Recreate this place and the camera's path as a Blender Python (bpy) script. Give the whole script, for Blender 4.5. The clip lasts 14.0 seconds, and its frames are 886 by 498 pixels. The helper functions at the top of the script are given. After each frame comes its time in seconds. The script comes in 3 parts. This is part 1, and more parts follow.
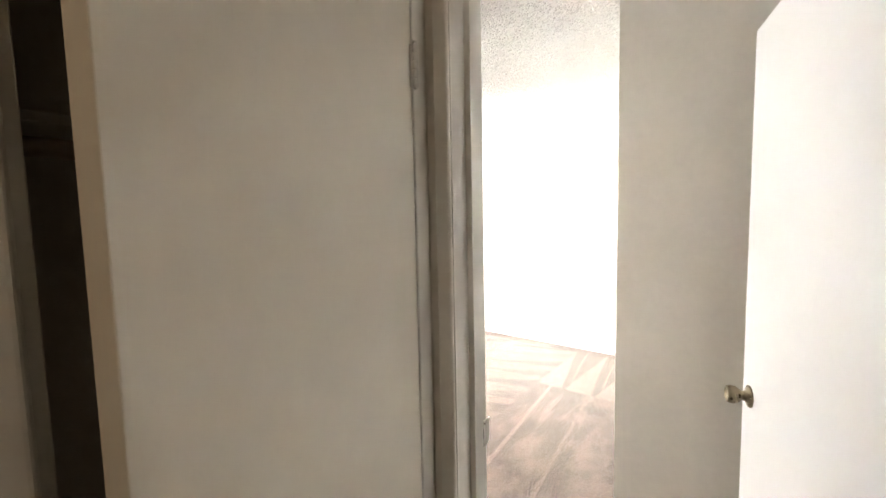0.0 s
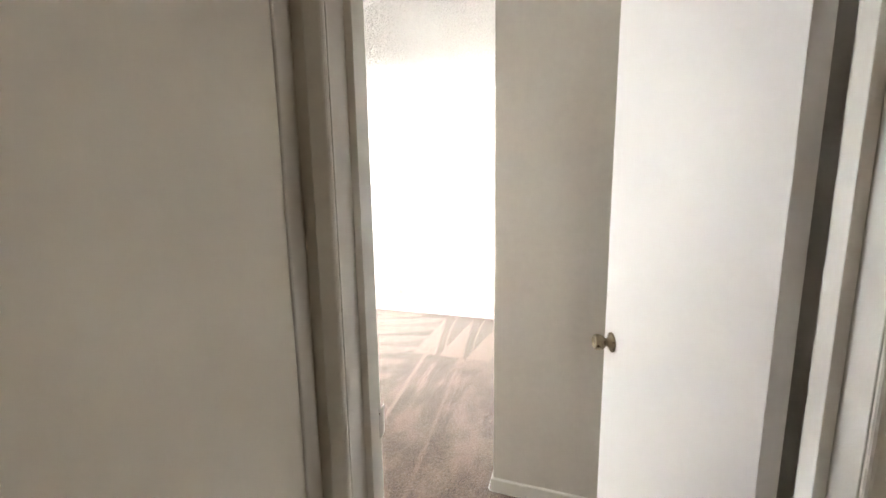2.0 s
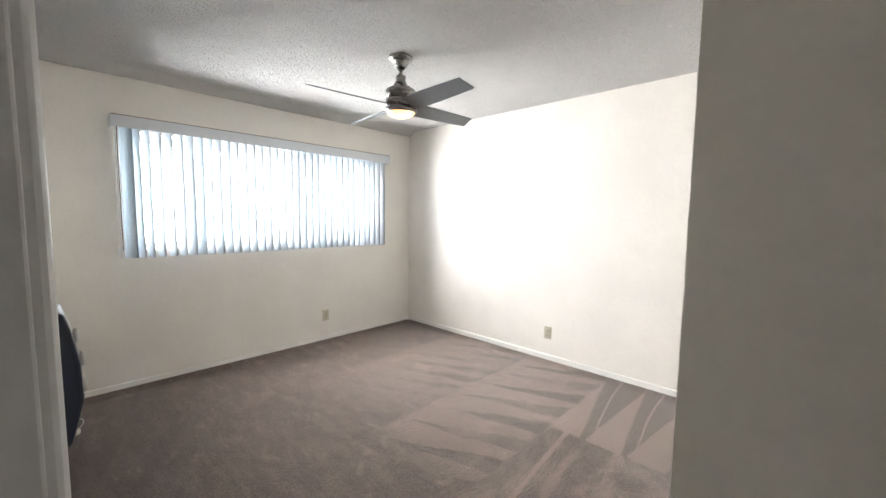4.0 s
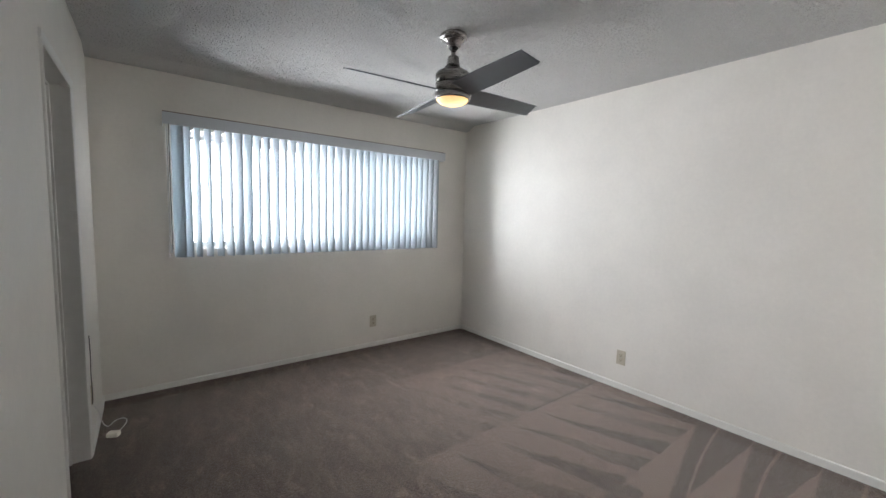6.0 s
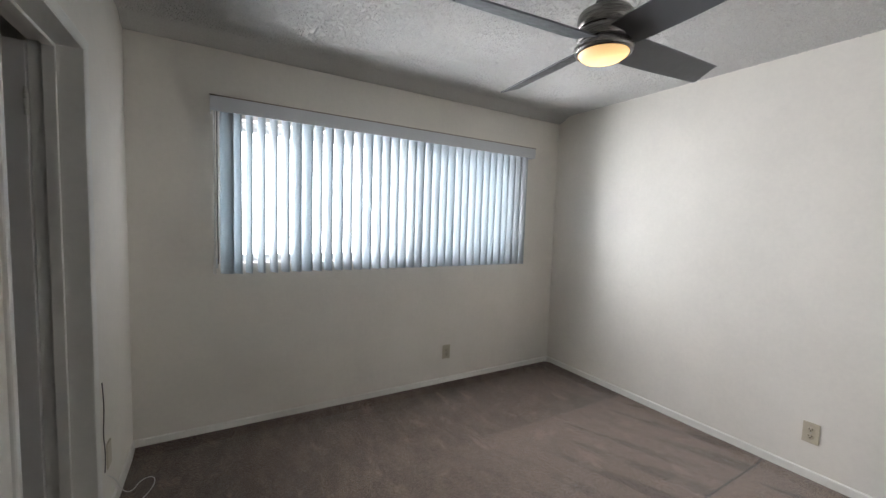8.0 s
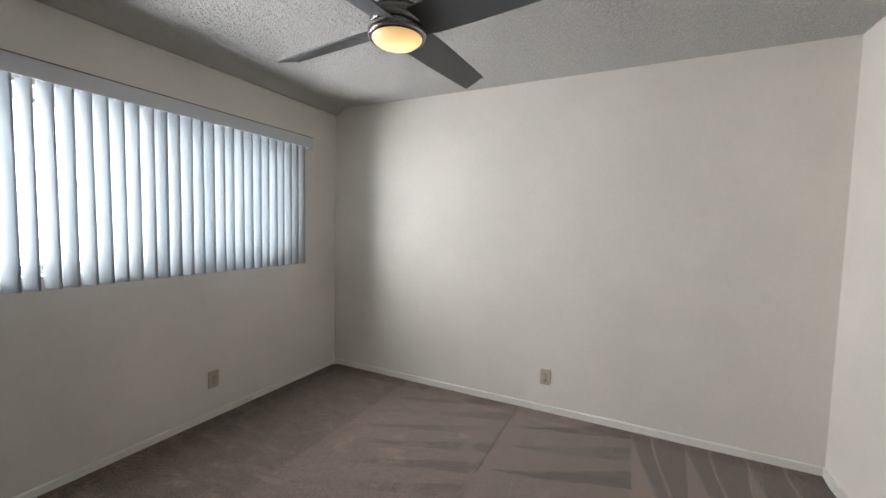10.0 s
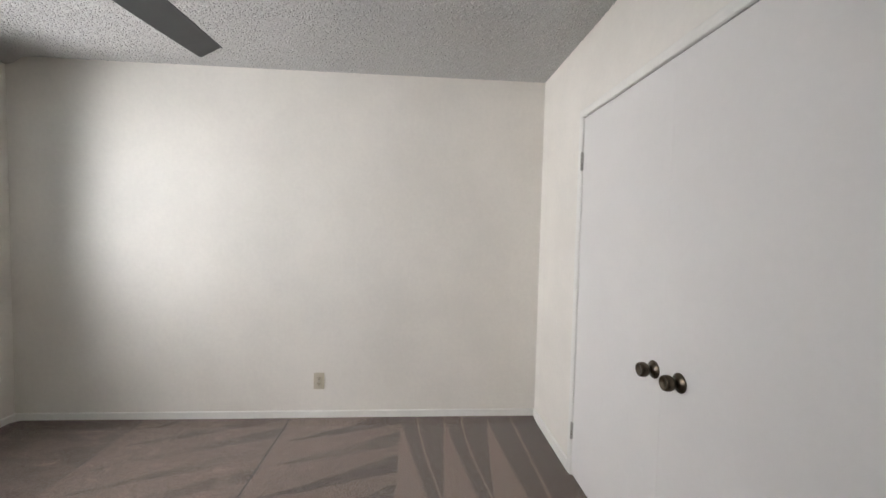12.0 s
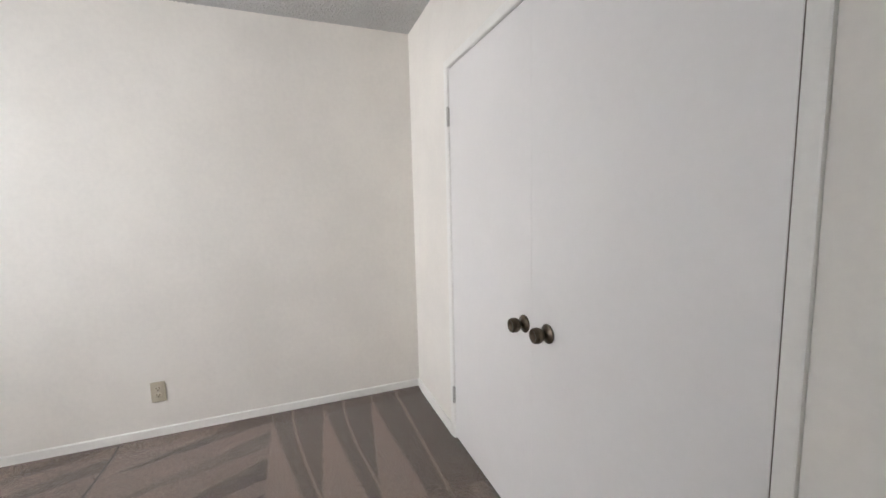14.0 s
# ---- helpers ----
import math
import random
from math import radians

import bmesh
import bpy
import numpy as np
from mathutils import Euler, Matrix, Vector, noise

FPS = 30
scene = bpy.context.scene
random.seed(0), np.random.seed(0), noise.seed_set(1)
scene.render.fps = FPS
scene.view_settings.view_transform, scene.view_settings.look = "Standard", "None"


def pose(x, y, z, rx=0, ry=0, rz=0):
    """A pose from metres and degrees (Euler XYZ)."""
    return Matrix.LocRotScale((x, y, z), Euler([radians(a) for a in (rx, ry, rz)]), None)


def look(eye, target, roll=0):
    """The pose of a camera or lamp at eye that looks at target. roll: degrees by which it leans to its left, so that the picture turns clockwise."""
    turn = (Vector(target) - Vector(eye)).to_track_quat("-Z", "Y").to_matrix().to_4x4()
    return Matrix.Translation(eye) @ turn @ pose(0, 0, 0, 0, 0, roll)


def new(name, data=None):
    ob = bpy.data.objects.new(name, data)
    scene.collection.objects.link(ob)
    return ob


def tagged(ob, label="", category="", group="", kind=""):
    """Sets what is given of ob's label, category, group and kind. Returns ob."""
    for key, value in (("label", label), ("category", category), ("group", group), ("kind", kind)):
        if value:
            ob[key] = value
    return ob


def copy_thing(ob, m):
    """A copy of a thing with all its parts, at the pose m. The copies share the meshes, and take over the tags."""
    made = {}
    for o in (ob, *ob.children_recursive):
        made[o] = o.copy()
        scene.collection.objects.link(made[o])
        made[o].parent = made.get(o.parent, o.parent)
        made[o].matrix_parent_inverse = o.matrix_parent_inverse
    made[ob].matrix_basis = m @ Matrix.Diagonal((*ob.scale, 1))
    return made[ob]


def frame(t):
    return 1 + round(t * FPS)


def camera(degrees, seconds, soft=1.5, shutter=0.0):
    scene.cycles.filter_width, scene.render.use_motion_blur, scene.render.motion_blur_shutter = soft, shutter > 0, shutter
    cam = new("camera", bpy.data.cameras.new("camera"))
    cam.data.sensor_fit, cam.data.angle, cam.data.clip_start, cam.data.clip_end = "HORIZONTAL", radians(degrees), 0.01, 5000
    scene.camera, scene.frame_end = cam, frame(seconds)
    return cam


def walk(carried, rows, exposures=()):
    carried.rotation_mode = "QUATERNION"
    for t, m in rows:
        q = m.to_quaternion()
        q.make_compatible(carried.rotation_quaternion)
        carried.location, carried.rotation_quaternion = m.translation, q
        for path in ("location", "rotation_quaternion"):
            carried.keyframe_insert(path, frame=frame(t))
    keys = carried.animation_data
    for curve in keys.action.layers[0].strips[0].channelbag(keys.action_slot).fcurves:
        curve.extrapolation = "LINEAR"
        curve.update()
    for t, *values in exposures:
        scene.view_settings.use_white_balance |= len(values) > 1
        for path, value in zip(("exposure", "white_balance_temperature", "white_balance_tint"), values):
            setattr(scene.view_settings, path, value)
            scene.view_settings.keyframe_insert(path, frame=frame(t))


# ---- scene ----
cam = camera(98.2, 14.0)
PATH = [
    (0, (-4.100, -3.986, 1.437), (-2.541, -2.742, 1.287), -1.2),
    (0.5, (-4.069, -3.930, 1.425), (-2.371, -2.892, 1.223), -1.3),
    (1, (-4.046, -3.867, 1.417), (-2.264, -2.988, 1.187), -1.5),
    (1.5, (-4.026, -3.844, 1.405), (-2.189, -3.104, 1.131), -1.4),
    (2, (-3.996, -3.857, 1.396), (-2.119, -3.233, 1.101), -0.9),
    (2.5, (-3.850, -3.859, 1.378), (-1.997, -3.177, 1.057), 0.2),
    (3, (-3.638, -3.885, 1.377), (-1.854, -3.033, 1.073), 0.9),
    (3.5, (-3.445, -3.808, 1.371), (-1.790, -2.711, 1.138), 0.8),
    (4, (-3.290, -3.730, 1.370), (-1.845, -2.359, 1.199), 0.7),
    (4.2, (-3.211, -3.711, 1.380), (-1.856, -2.248, 1.216), 0.8),
    (6.5, (-2.988, -3.372, 1.385), (-1.847, -1.738, 1.218), 1.6),
    (7, (-2.928, -3.179, 1.373), (-1.958, -1.437, 1.221), 1.9),
    (7.2, (-2.888, -3.077, 1.387), (-1.977, -1.303, 1.239), 2.0),
    (9.3, (-2.848, -2.475, 1.395), (-1.33, -1.181, 1.256), 1.6),
    (9.5, (-2.837, -2.481, 1.389), (-1.226, -1.304, 1.252), 1.5),
    (10, (-2.814, -2.519, 1.373), (-1.022, -1.64, 1.246), 1.3),
    (10.5, (-2.776, -2.568, 1.365), (-0.869, -1.978, 1.247), 0.8),
    (11, (-2.751, -2.594, 1.361), (-0.777, -2.291, 1.256), 0.7),
    (11.5, (-2.724, -2.639, 1.354), (-0.727, -2.572, 1.263), 0.8),
    (12, (-2.713, -2.663, 1.345), (-0.72, -2.803, 1.255), 1.3),
    (12.5, (-2.707, -2.686, 1.336), (-0.737, -3.011, 1.223), 1.5),
    (13, (-2.705, -2.724, 1.326), (-0.772, -3.215, 1.18), 1.4),
    (13.5, (-2.684, -2.784, 1.312), (-0.791, -3.403, 1.13), 0.4),
    (14, (-2.546, -2.789, 1.287), (-0.689, -3.498, 1.068), -1.4),
]
EXPOSURES = [(0.0, 2.30, 7150, 12), (0.5, 2.19, 7150, 12), (1.0, 1.99, 7150, 12), (1.5, 1.90, 7100, 12), (2.0, 2.03, 7050, 12), (2.5, 1.97, 7000, 12), (3.0, 1.70, 7000, 12), (3.5, 1.22, 6900, 12), (4.2, 0.33, 6650, 11), (6.4, -0.44, 6430, 11), (7.2, -0.48, 6600, 11), (9.3, -0.72, 6580, 12), (10.5, -0.74, 6880, 12), (11.5, -0.60, 6800, 12), (12.5, -0.44, 6720, 13), (13.5, -0.46, 6700, 13), (14.0, -0.36, 6660, 13)]
walk(cam, [(t, look(eye, target, roll)) for t, eye, target, roll in PATH], EXPOSURES)

WINDOW_WATTS = 146.0
VANE_GLOW = 0.26
VANE_TURN = -68.0
LAMP_GLOW = 1.6
HALL_FILL_GLOW = 3.0
BLADE_TURN = -5.3
BLADE_PITCH = -19.0
CARPET_DARK, CARPET_LIGHT = (0.084, 0.053, 0.0365), (0.265, 0.190, 0.146)

# ---- light ----
world = bpy.data.worlds.new("daylight")
scene.world = world
world.use_nodes = True
wn = world.node_tree.nodes
sky = wn.new("ShaderNodeTexSky")
sky.sky_type, sky.sun_disc = "NISHITA", False
sky.sun_elevation, sky.sun_rotation = radians(50), radians(180)
wn["Background"].inputs["Strength"].default_value = 0.1
world.node_tree.links.new(sky.outputs[0], wn["Background"].inputs["Color"])

sun_data = bpy.data.lights.new("sun", "SUN")
sun_data.energy, sun_data.angle, sun_data.color = 3.0, radians(0.5), (1.0, 0.95, 0.88)
sun = new("sun", sun_data)
sun.matrix_world = look((0, -20, 24), (0, 0, 0))

# daylight of the overcast-bright sky in the bedroom window's opening
WIN_X0, WIN_X1, WIN_Z0, WIN_Z1 = -2.85, -0.53, 1.07, 1.975
sky_data = bpy.data.lights.new("window_daylight", "AREA")
sky_data.shape, sky_data.size, sky_data.size_y = "RECTANGLE", WIN_X1 - WIN_X0 - 0.01, WIN_Z1 - WIN_Z0 - 0.01
sky_data.energy, sky_data.color = WINDOW_WATTS, (0.90, 0.945, 1.0)
sky_lamp = new("window_daylight", sky_data)
sky_lamp.matrix_world = look(((WIN_X0 + WIN_X1) / 2, 0.145, (WIN_Z0 + WIN_Z1) / 2), ((WIN_X0 + WIN_X1) / 2, -3, (WIN_Z0 + WIN_Z1) / 2))


# ---- materials ----
class Nodes:
    """Small helper that writes shader arithmetic."""

    def __init__(self, name):
        self.m = bpy.data.materials.new(name)
        self.m.use_nodes = True
        self.t = self.m.node_tree
        self.b = self.t.nodes["Principled BSDF"]
        geo = self.t.nodes.new("ShaderNodeNewGeometry")
        self.pos = geo.outputs["Position"]

    def put(self, value, socket):
        if isinstance(value, bpy.types.NodeSocket):
            self.t.links.new(value, socket)
        else:
            socket.default_value = value

    def op(self, kind, a, b=0.0, c=0.0):
        n = self.t.nodes.new("ShaderNodeMath")
        n.operation = kind
        for value, socket in zip((a, b, c), n.inputs):
            self.put(value, socket)
        return n.outputs[0]

    def axis(self, i):
        n = self.t.nodes.new("ShaderNodeSeparateXYZ")
        self.t.links.new(self.pos, n.inputs[0])
        return n.outputs[i]

    def scaled(self, sx, sy, sz, rz=0.0):
        n = self.t.nodes.new("ShaderNodeMapping")
        n.inputs["Scale"].default_value = (sx, sy, sz)
        n.inputs["Rotation"].default_value = (0, 0, radians(rz))
        self.t.links.new(self.pos, n.inputs["Vector"])
        return n.outputs[0]

    def noise(self, scale, detail=2.0, rough=0.5, vector=None, warp=0.0):
        n = self.t.nodes.new("ShaderNodeTexNoise")
        n.inputs["Scale"].default_value, n.inputs["Detail"].default_value, n.inputs["Roughness"].default_value = scale, detail, rough
        n.inputs["Distortion"].default_value = warp
        self.t.links.new(vector or self.pos, n.inputs["Vector"])
        return n.outputs["Fac"]

    def smooth(self, x, lo, hi, a=0.0, b=1.0):
        n = self.t.nodes.new("ShaderNodeMapRange")
        n.interpolation_type = "SMOOTHSTEP"
        for value, socket in zip((x, lo, hi, a, b), n.inputs):
            self.put(value, socket)
        return n.outputs[0]

    def mix(self, f, a, b):
        n = self.t.nodes.new("ShaderNodeMix")
        n.data_type = "RGBA"
        self.put(f, n.inputs[0])
        for value, socket in ((a, n.inputs[6]), (b, n.inputs[7])):
            self.put(value if isinstance(value, bpy.types.NodeSocket) else (*value, 1), socket)
        return n.outputs[2]

    def bump(self, height, strength, distance):
        n = self.t.nodes.new("ShaderNodeBump")
        n.inputs["Strength"].default_value, n.inputs["Distance"].default_value = strength, distance
        self.t.links.new(height, n.inputs["Height"])
        self.t.links.new(n.outputs[0], self.b.inputs["Normal"])

    def done(self, color, rough=0.5, metal=0.0, **more):
        self.put(color if isinstance(color, bpy.types.NodeSocket) else (*color, 1), self.b.inputs["Base Color"])
        self.put(rough, self.b.inputs["Roughness"])
        self.b.inputs["Metallic"].default_value = metal
        for key, value in more.items():
            self.b.inputs[key.replace("_", " ")].default_value = value
        return self.m


def painted(name, color, rough, peel, stain=0.03):
    """Rolled wall or brushed trim paint: faint blotches and an orange-peel skin."""
    k = Nodes(name)
    blotch = k.noise(1.7, 4, 0.6)
    fine = k.noise(38, 3, 0.6)
    f = k.op("ADD", k.op("MULTIPLY", blotch, 0.7), k.op("MULTIPLY", fine, 0.3))
    dark = tuple(c * (1 - 2.2 * stain) for c in color)
    light = tuple(min(1, c * (1 + 1.0 * stain)) for c in color)
    k.bump(k.op("ADD", k.noise(230, 2, 0.5), k.op("MULTIPLY", k.noise(24, 3, 0.5), 1.4)), peel, 0.0012)
    return k.done(k.mix(k.smooth(f, 0.3, 0.7), dark, light), k.smooth(fine, 0.2, 0.8, rough - 0.06, rough + 0.06))


def plain(name, color, rough, metal=0.0, grain=60.0, amount=0.06, bump=0.05, **more):
    """Small hardware and plastic with faint wear."""
    k = Nodes(name)
    f = k.noise(grain, 3, 0.6)
    k.bump(f, bump, 0.0008)
    a, b = tuple(c * (1 - amount) for c in color), tuple(min(1, c * (1 + amount)) for c in color)
    return k.done(k.mix(f, a, b), k.smooth(f, 0.3, 0.7, max(0.02, rough - 0.07), rough + 0.07), metal, **more)


def brushed(name, color, rough, lines=900):
    k = Nodes(name)
    streak = k.noise(1.0, 2, 0.6, k.scaled(12, 12, lines))
    k.bump(streak, 0.08, 0.0004)
    return k.done(k.mix(streak, tuple(c * 0.8 for c in color), color), k.smooth(streak, 0.3, 0.7, rough - 0.06, rough + 0.08), 1.0)


WALL = painted("wall_paint", (0.80, 0.762, 0.70), 0.62, 0.22)
TRIM = painted("trim_paint", (0.81, 0.79, 0.745), 0.42, 0.12)
DOOR = painted("door_paint", (0.785, 0.762, 0.738), 0.45, 0.10, 0.015)
CREAM = painted("cream_door_paint", (0.82, 0.775, 0.68), 0.5, 0.10, 0.015)
BATH = painted("bathroom_paint", (0.82, 0.81, 0.79), 0.5, 0.15)
NICKEL = brushed("brushed_nickel", (0.36, 0.345, 0.33), 0.27)
BRONZE = plain("antique_brass", (0.13, 0.105, 0.078), 0.34, 1.0, 40, 0.25)
KNOB = plain("satin_brass", (0.30, 0.25, 0.175), 0.32, 1.0, 40, 0.2)
STEEL = plain("worn_steel", (0.50, 0.48, 0.45), 0.34, 1.0, 60, 0.2)
HINGE = plain("painted_hinge", (0.66, 0.64, 0.60), 0.4, 0.2, 50, 0.12)
BLADE = plain("silver_grey_blade", (0.125, 0.128, 0.135), 0.42, 0.15, 30, 0.05, 0.03)
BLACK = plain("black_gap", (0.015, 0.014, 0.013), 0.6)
ALMOND = plain("almond_plastic", (0.54, 0.48, 0.37), 0.38, 0, 50, 0.05)
SLOT = plain("dark_slot", (0.03, 0.026, 0.022), 0.6)
VALANCE = plain("valance_plastic", (0.62, 0.635, 0.655), 0.45, 0, 20, 0.03)
VALANCE_EDGE = plain("valance_brown_edge", (0.20, 0.145, 0.12), 0.5)
ALUMINIUM = plain("window_aluminium", (0.66, 0.67, 0.68), 0.4, 0.6, 40, 0.06)
WIRE = plain("dark_wire", (0.05, 0.04, 0.035), 0.5)
CORD = plain("white_cord", (0.7, 0.69, 0.66), 0.6)
IVORY = plain("ivory_box_plastic", (0.74, 0.70, 0.60), 0.4, 0, 50, 0.06)
# dark brown that stands in for the shade of the closet door gaps
GAP_SHADE = painted("door_gap_shade", (0.22, 0.175, 0.14), 0.7, 0.2, 0.1)
NAVY = plain("navy_plastic", (0.012, 0.018, 0.04), 0.35, 0, 50, 0.1)
STUCCO = painted("stucco", (0.6, 0.57, 0.52), 0.8, 0.4)
VINYL = painted("vinyl_floor", (0.42, 0.38, 0.33), 0.4, 0.1)
WOOD = painted("closet_pole_wood", (0.42, 0.34, 0.27), 0.5, 0.15, 0.08)


def vane_material():
    k = Nodes("blind_vane_vinyl")
    weave = k.noise(1.0, 2, 0.6, k.scaled(900, 900, 9))
    color = k.mix(weave, (0.26, 0.275, 0.285), (0.32, 0.335, 0.345))
    k.done(color, 0.5)
    k.bump(weave, 0.08, 0.0005)
    n = k.t.nodes
    tr, mx = n.new("ShaderNodeBsdfTranslucent"), n.new("ShaderNodeMixShader")
    tr.inputs["Color"].default_value = (0.71, 0.80, 0.85, 1)
    mx.inputs[0].default_value = VANE_GLOW
    k.t.links.new(k.b.outputs[0], mx.inputs[1])
    k.t.links.new(tr.outputs[0], mx.inputs[2])
    k.t.links.new(mx.outputs[0], n["Material Output"].inputs["Surface"])
    return k.m


VANE = vane_material()


def glass_material():
    k = Nodes("window_glass")
    return k.done((1, 1, 1), 0.02, 0.0, Transmission_Weight=1.0, IOR=1.02)


GLASS = glass_material()


def lamp_material():
    k = Nodes("frosted_lamp_glass")
    k.done((0.85, 0.72, 0.5), 0.4)
    # the bulb glows through the frosted dome, brightest at its middle
    dx = k.op("SUBTRACT", k.axis(0), FAN_X + 0.02)
    dy = k.op("SUBTRACT", k.axis(1), FAN_Y - 0.02)
    r = k.op("SQRT", k.op("ADD", k.op("MULTIPLY", dx, dx), k.op("MULTIPLY", dy, dy)))
    k.t.links.new(k.mix(k.smooth(r, 0.01, 0.10), (1.0, 0.70, 0.27), (1.0, 0.62, 0.24)), k.b.inputs["Emission Color"])
    k.t.links.new(k.smooth(r, 0.0, 0.095, LAMP_GLOW * 1.5, LAMP_GLOW * 0.72), k.b.inputs["Emission Strength"])
    return k.m


FAN_X, FAN_Y = -1.585, -1.708
LAMP = lamp_material()


def hall_fill_material():
    k = Nodes("hall_fill_glass")
    k.done((0.9, 0.85, 0.75), 0.4)
    k.b.inputs["Emission Color"].default_value = (1.0, 0.78, 0.58, 1)
    k.b.inputs["Emission Strength"].default_value = HALL_FILL_GLOW
    return k.m


HALL_FILL = hall_fill_material()


def popcorn_material():
    k = Nodes("popcorn_ceiling")
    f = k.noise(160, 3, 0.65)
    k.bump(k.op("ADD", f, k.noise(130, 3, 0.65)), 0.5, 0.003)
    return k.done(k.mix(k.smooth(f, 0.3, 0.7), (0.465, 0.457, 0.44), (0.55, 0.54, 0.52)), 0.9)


POPCORN = popcorn_material()


def carpet_material():
    """Taupe cut pile: the nap lies lighter or darker where the cleaner was drawn over it."""
    k = Nodes("taupe_carpet")
    wob = k.op("SUBTRACT", k.noise(3.0, 3, 0.6), 0.5)
    wob2 = k.op("SUBTRACT", k.noise(14.0, 3, 0.6), 0.5)
    x = k.op("ADD", k.axis(0), k.op("ADD", k.op("MULTIPLY", wob, 0.10), k.op("MULTIPLY", wob2, 0.025)))
    y = k.op("ADD", k.axis(1), k.op("ADD", k.op("MULTIPLY", wob, -0.08), k.op("MULTIPLY", wob2, 0.025)))
    px, py = k.op("ADD", k.axis(0), k.op("MULTIPLY", wob2, 0.02)), k.op("ADD", k.axis(1), k.op("MULTIPLY", wob2, 0.02))
    # the corner by the closet: light wedges that narrow towards the east wall
    u = k.op("MAXIMUM", k.op("DIVIDE", k.op("MULTIPLY", px, -1.0), 1.03), 0.0)
    reach = k.op("SUBTRACT", -2.575, py)
    fan_out = k.op("ADD", k.op("DIVIDE", reach, 0.315), k.op("MULTIPLY", k.op("MULTIPLY", u, reach), 0.9))
    f = k.op("FRACT", fan_out)
    width = k.op("MULTIPLY", k.op("POWER", u, 1.25), 0.86)
    wedge = k.smooth(k.op("SUBTRACT", f, width), -0.05, 0.05, 0.86, 0.20)
    bend = k.op("ADD", 0.40, k.op("MULTIPLY", k.op("POWER", u, 1.6), 0.75))
    thin = k.smooth(k.op("ABSOLUTE", k.op("SUBTRACT", f, bend)), 0.012, 0.045, 0.80, 0.0)
    fold = k.smooth(k.op("MINIMUM", f, k.op("SUBTRACT", 1.0, f)), 0.008, 0.03, 0.55, 0.0)
    last = k.smooth(k.op("ABSOLUTE", k.op("SUBTRACT", reach, 0.795)), 0.004, 0.014, 0.72, 0.16)
    closing = k.smooth(k.op("ADD", reach, k.op("MULTIPLY", u, 0.02)), 0.70, 0.73)
    corner = k.op("ADD", k.op("MULTIPLY", k.op("MAXIMUM", k.op("MAXIMUM", wedge, thin), fold), k.op("SUBTRACT", 1.0, closing)), k.op("MULTIPLY", last, closing))
    # the strip north of it: dark wedges that narrow northwards
    v = k.op("DIVIDE", k.op("SUBTRACT", -1.86, py), 0.72)
    g = k.op("FRACT", k.op("DIVIDE", k.op("ADD", x, k.op("MULTIPLY", y, 0.28)), 0.27))
    dark = k.smooth(k.op("SUBTRACT", g, k.op("MULTIPLY", k.op("MAXIMUM", v, 0.0), 0.62)), -0.03, 0.04, 1.0, 0.0)
    fade = k.smooth(k.noise(2.3, 3, 0.6, k.scaled(1.0, 0.6, 1, 30)), 0.35, 0.65, 0.18, 0.62)
    strip = k.op("ADD", k.op("SUBTRACT", 0.58, k.op("MULTIPLY", dark, fade)), k.smooth(k.noise(5.0, 4, 0.65), 0.5, 0.7, 0.0, 0.22))
    # the walked middle: dark, with one or two thin light lines and scuffed patches
    patch = k.smooth(k.noise(3.0, 4, 0.6, k.scaled(1.0, 1.5, 1, 20)), 0.36, 0.66)
    line = k.op("ABSOLUTE", k.op("SUBTRACT", k.op("ADD", py, 2.70), k.op("MULTIPLY", k.op("ADD", px, 1.05), 0.095)))
    line2 = k.op("ABSOLUTE", k.op("SUBTRACT", k.op("ADD", py, 3.02), k.op("MULTIPLY", k.op("ADD", px, 1.05), 0.10)))
    track = k.op("MAXIMUM", k.smooth(line, 0.010, 0.022, 0.95, 0.0), k.smooth(line2, 0.008, 0.02, 0.62, 0.0))
    # dark teeth with their roots along the corner's edge, narrowing westwards
    along = k.op("DIVIDE", k.op("SUBTRACT", -1.03, x), 1.0)
    across = k.op("FRACT", k.op("DIVIDE", k.op("SUBTRACT", k.op("SUBTRACT", -2.60, y), k.op("MULTIPLY", along, 0.10)), 0.235))
    tooth = k.smooth(k.op("SUBTRACT", across, k.op("MULTIPLY", k.op("SUBTRACT", 1.0, along), 0.72)), -0.05, 0.05, 1.0, 0.0)
    beside = k.smooth(k.op("SUBTRACT", line, 0.085), -0.02, 0.02, 1.0, 0.0)
    beside = k.op("MULTIPLY", beside, k.smooth(px, -2.3, -2.15))
    worn = k.smooth(k.noise(2.7, 3, 0.6), 0.38, 0.60, 0.12, 0.62)
    ground = k.op("ADD", 0.50, k.op("MULTIPLY", k.op("SUBTRACT", patch, 0.5), 0.60))
    middle = k.op("MULTIPLY", ground, k.op("SUBTRACT", 1.0, k.op("MULTIPLY", k.op("MAXIMUM", tooth, beside), worn)))
    middle = k.op("MAXIMUM", middle, track)
    # north of the seam: a lane of slim dark strokes, and beyond it dark pile with pale scuffs
    wisp = k.noise(6.5, 5, 0.68, k.scaled(1.5, 0.85, 1, -25), 0.5)
    scuff = k.op("ADD", k.smooth(wisp, 0.58, 0.63, 0.0, 0.34), k.smooth(wisp, 0.37, 0.42, -0.14, 0.0))
    v2 = k.op("DIVIDE", k.op("SUBTRACT", -0.82, py), 0.98)
    g2 = k.op("FRACT", k.op("DIVIDE", k.op("ADD", x, k.op("MULTIPLY", y, 0.36)), 0.22))
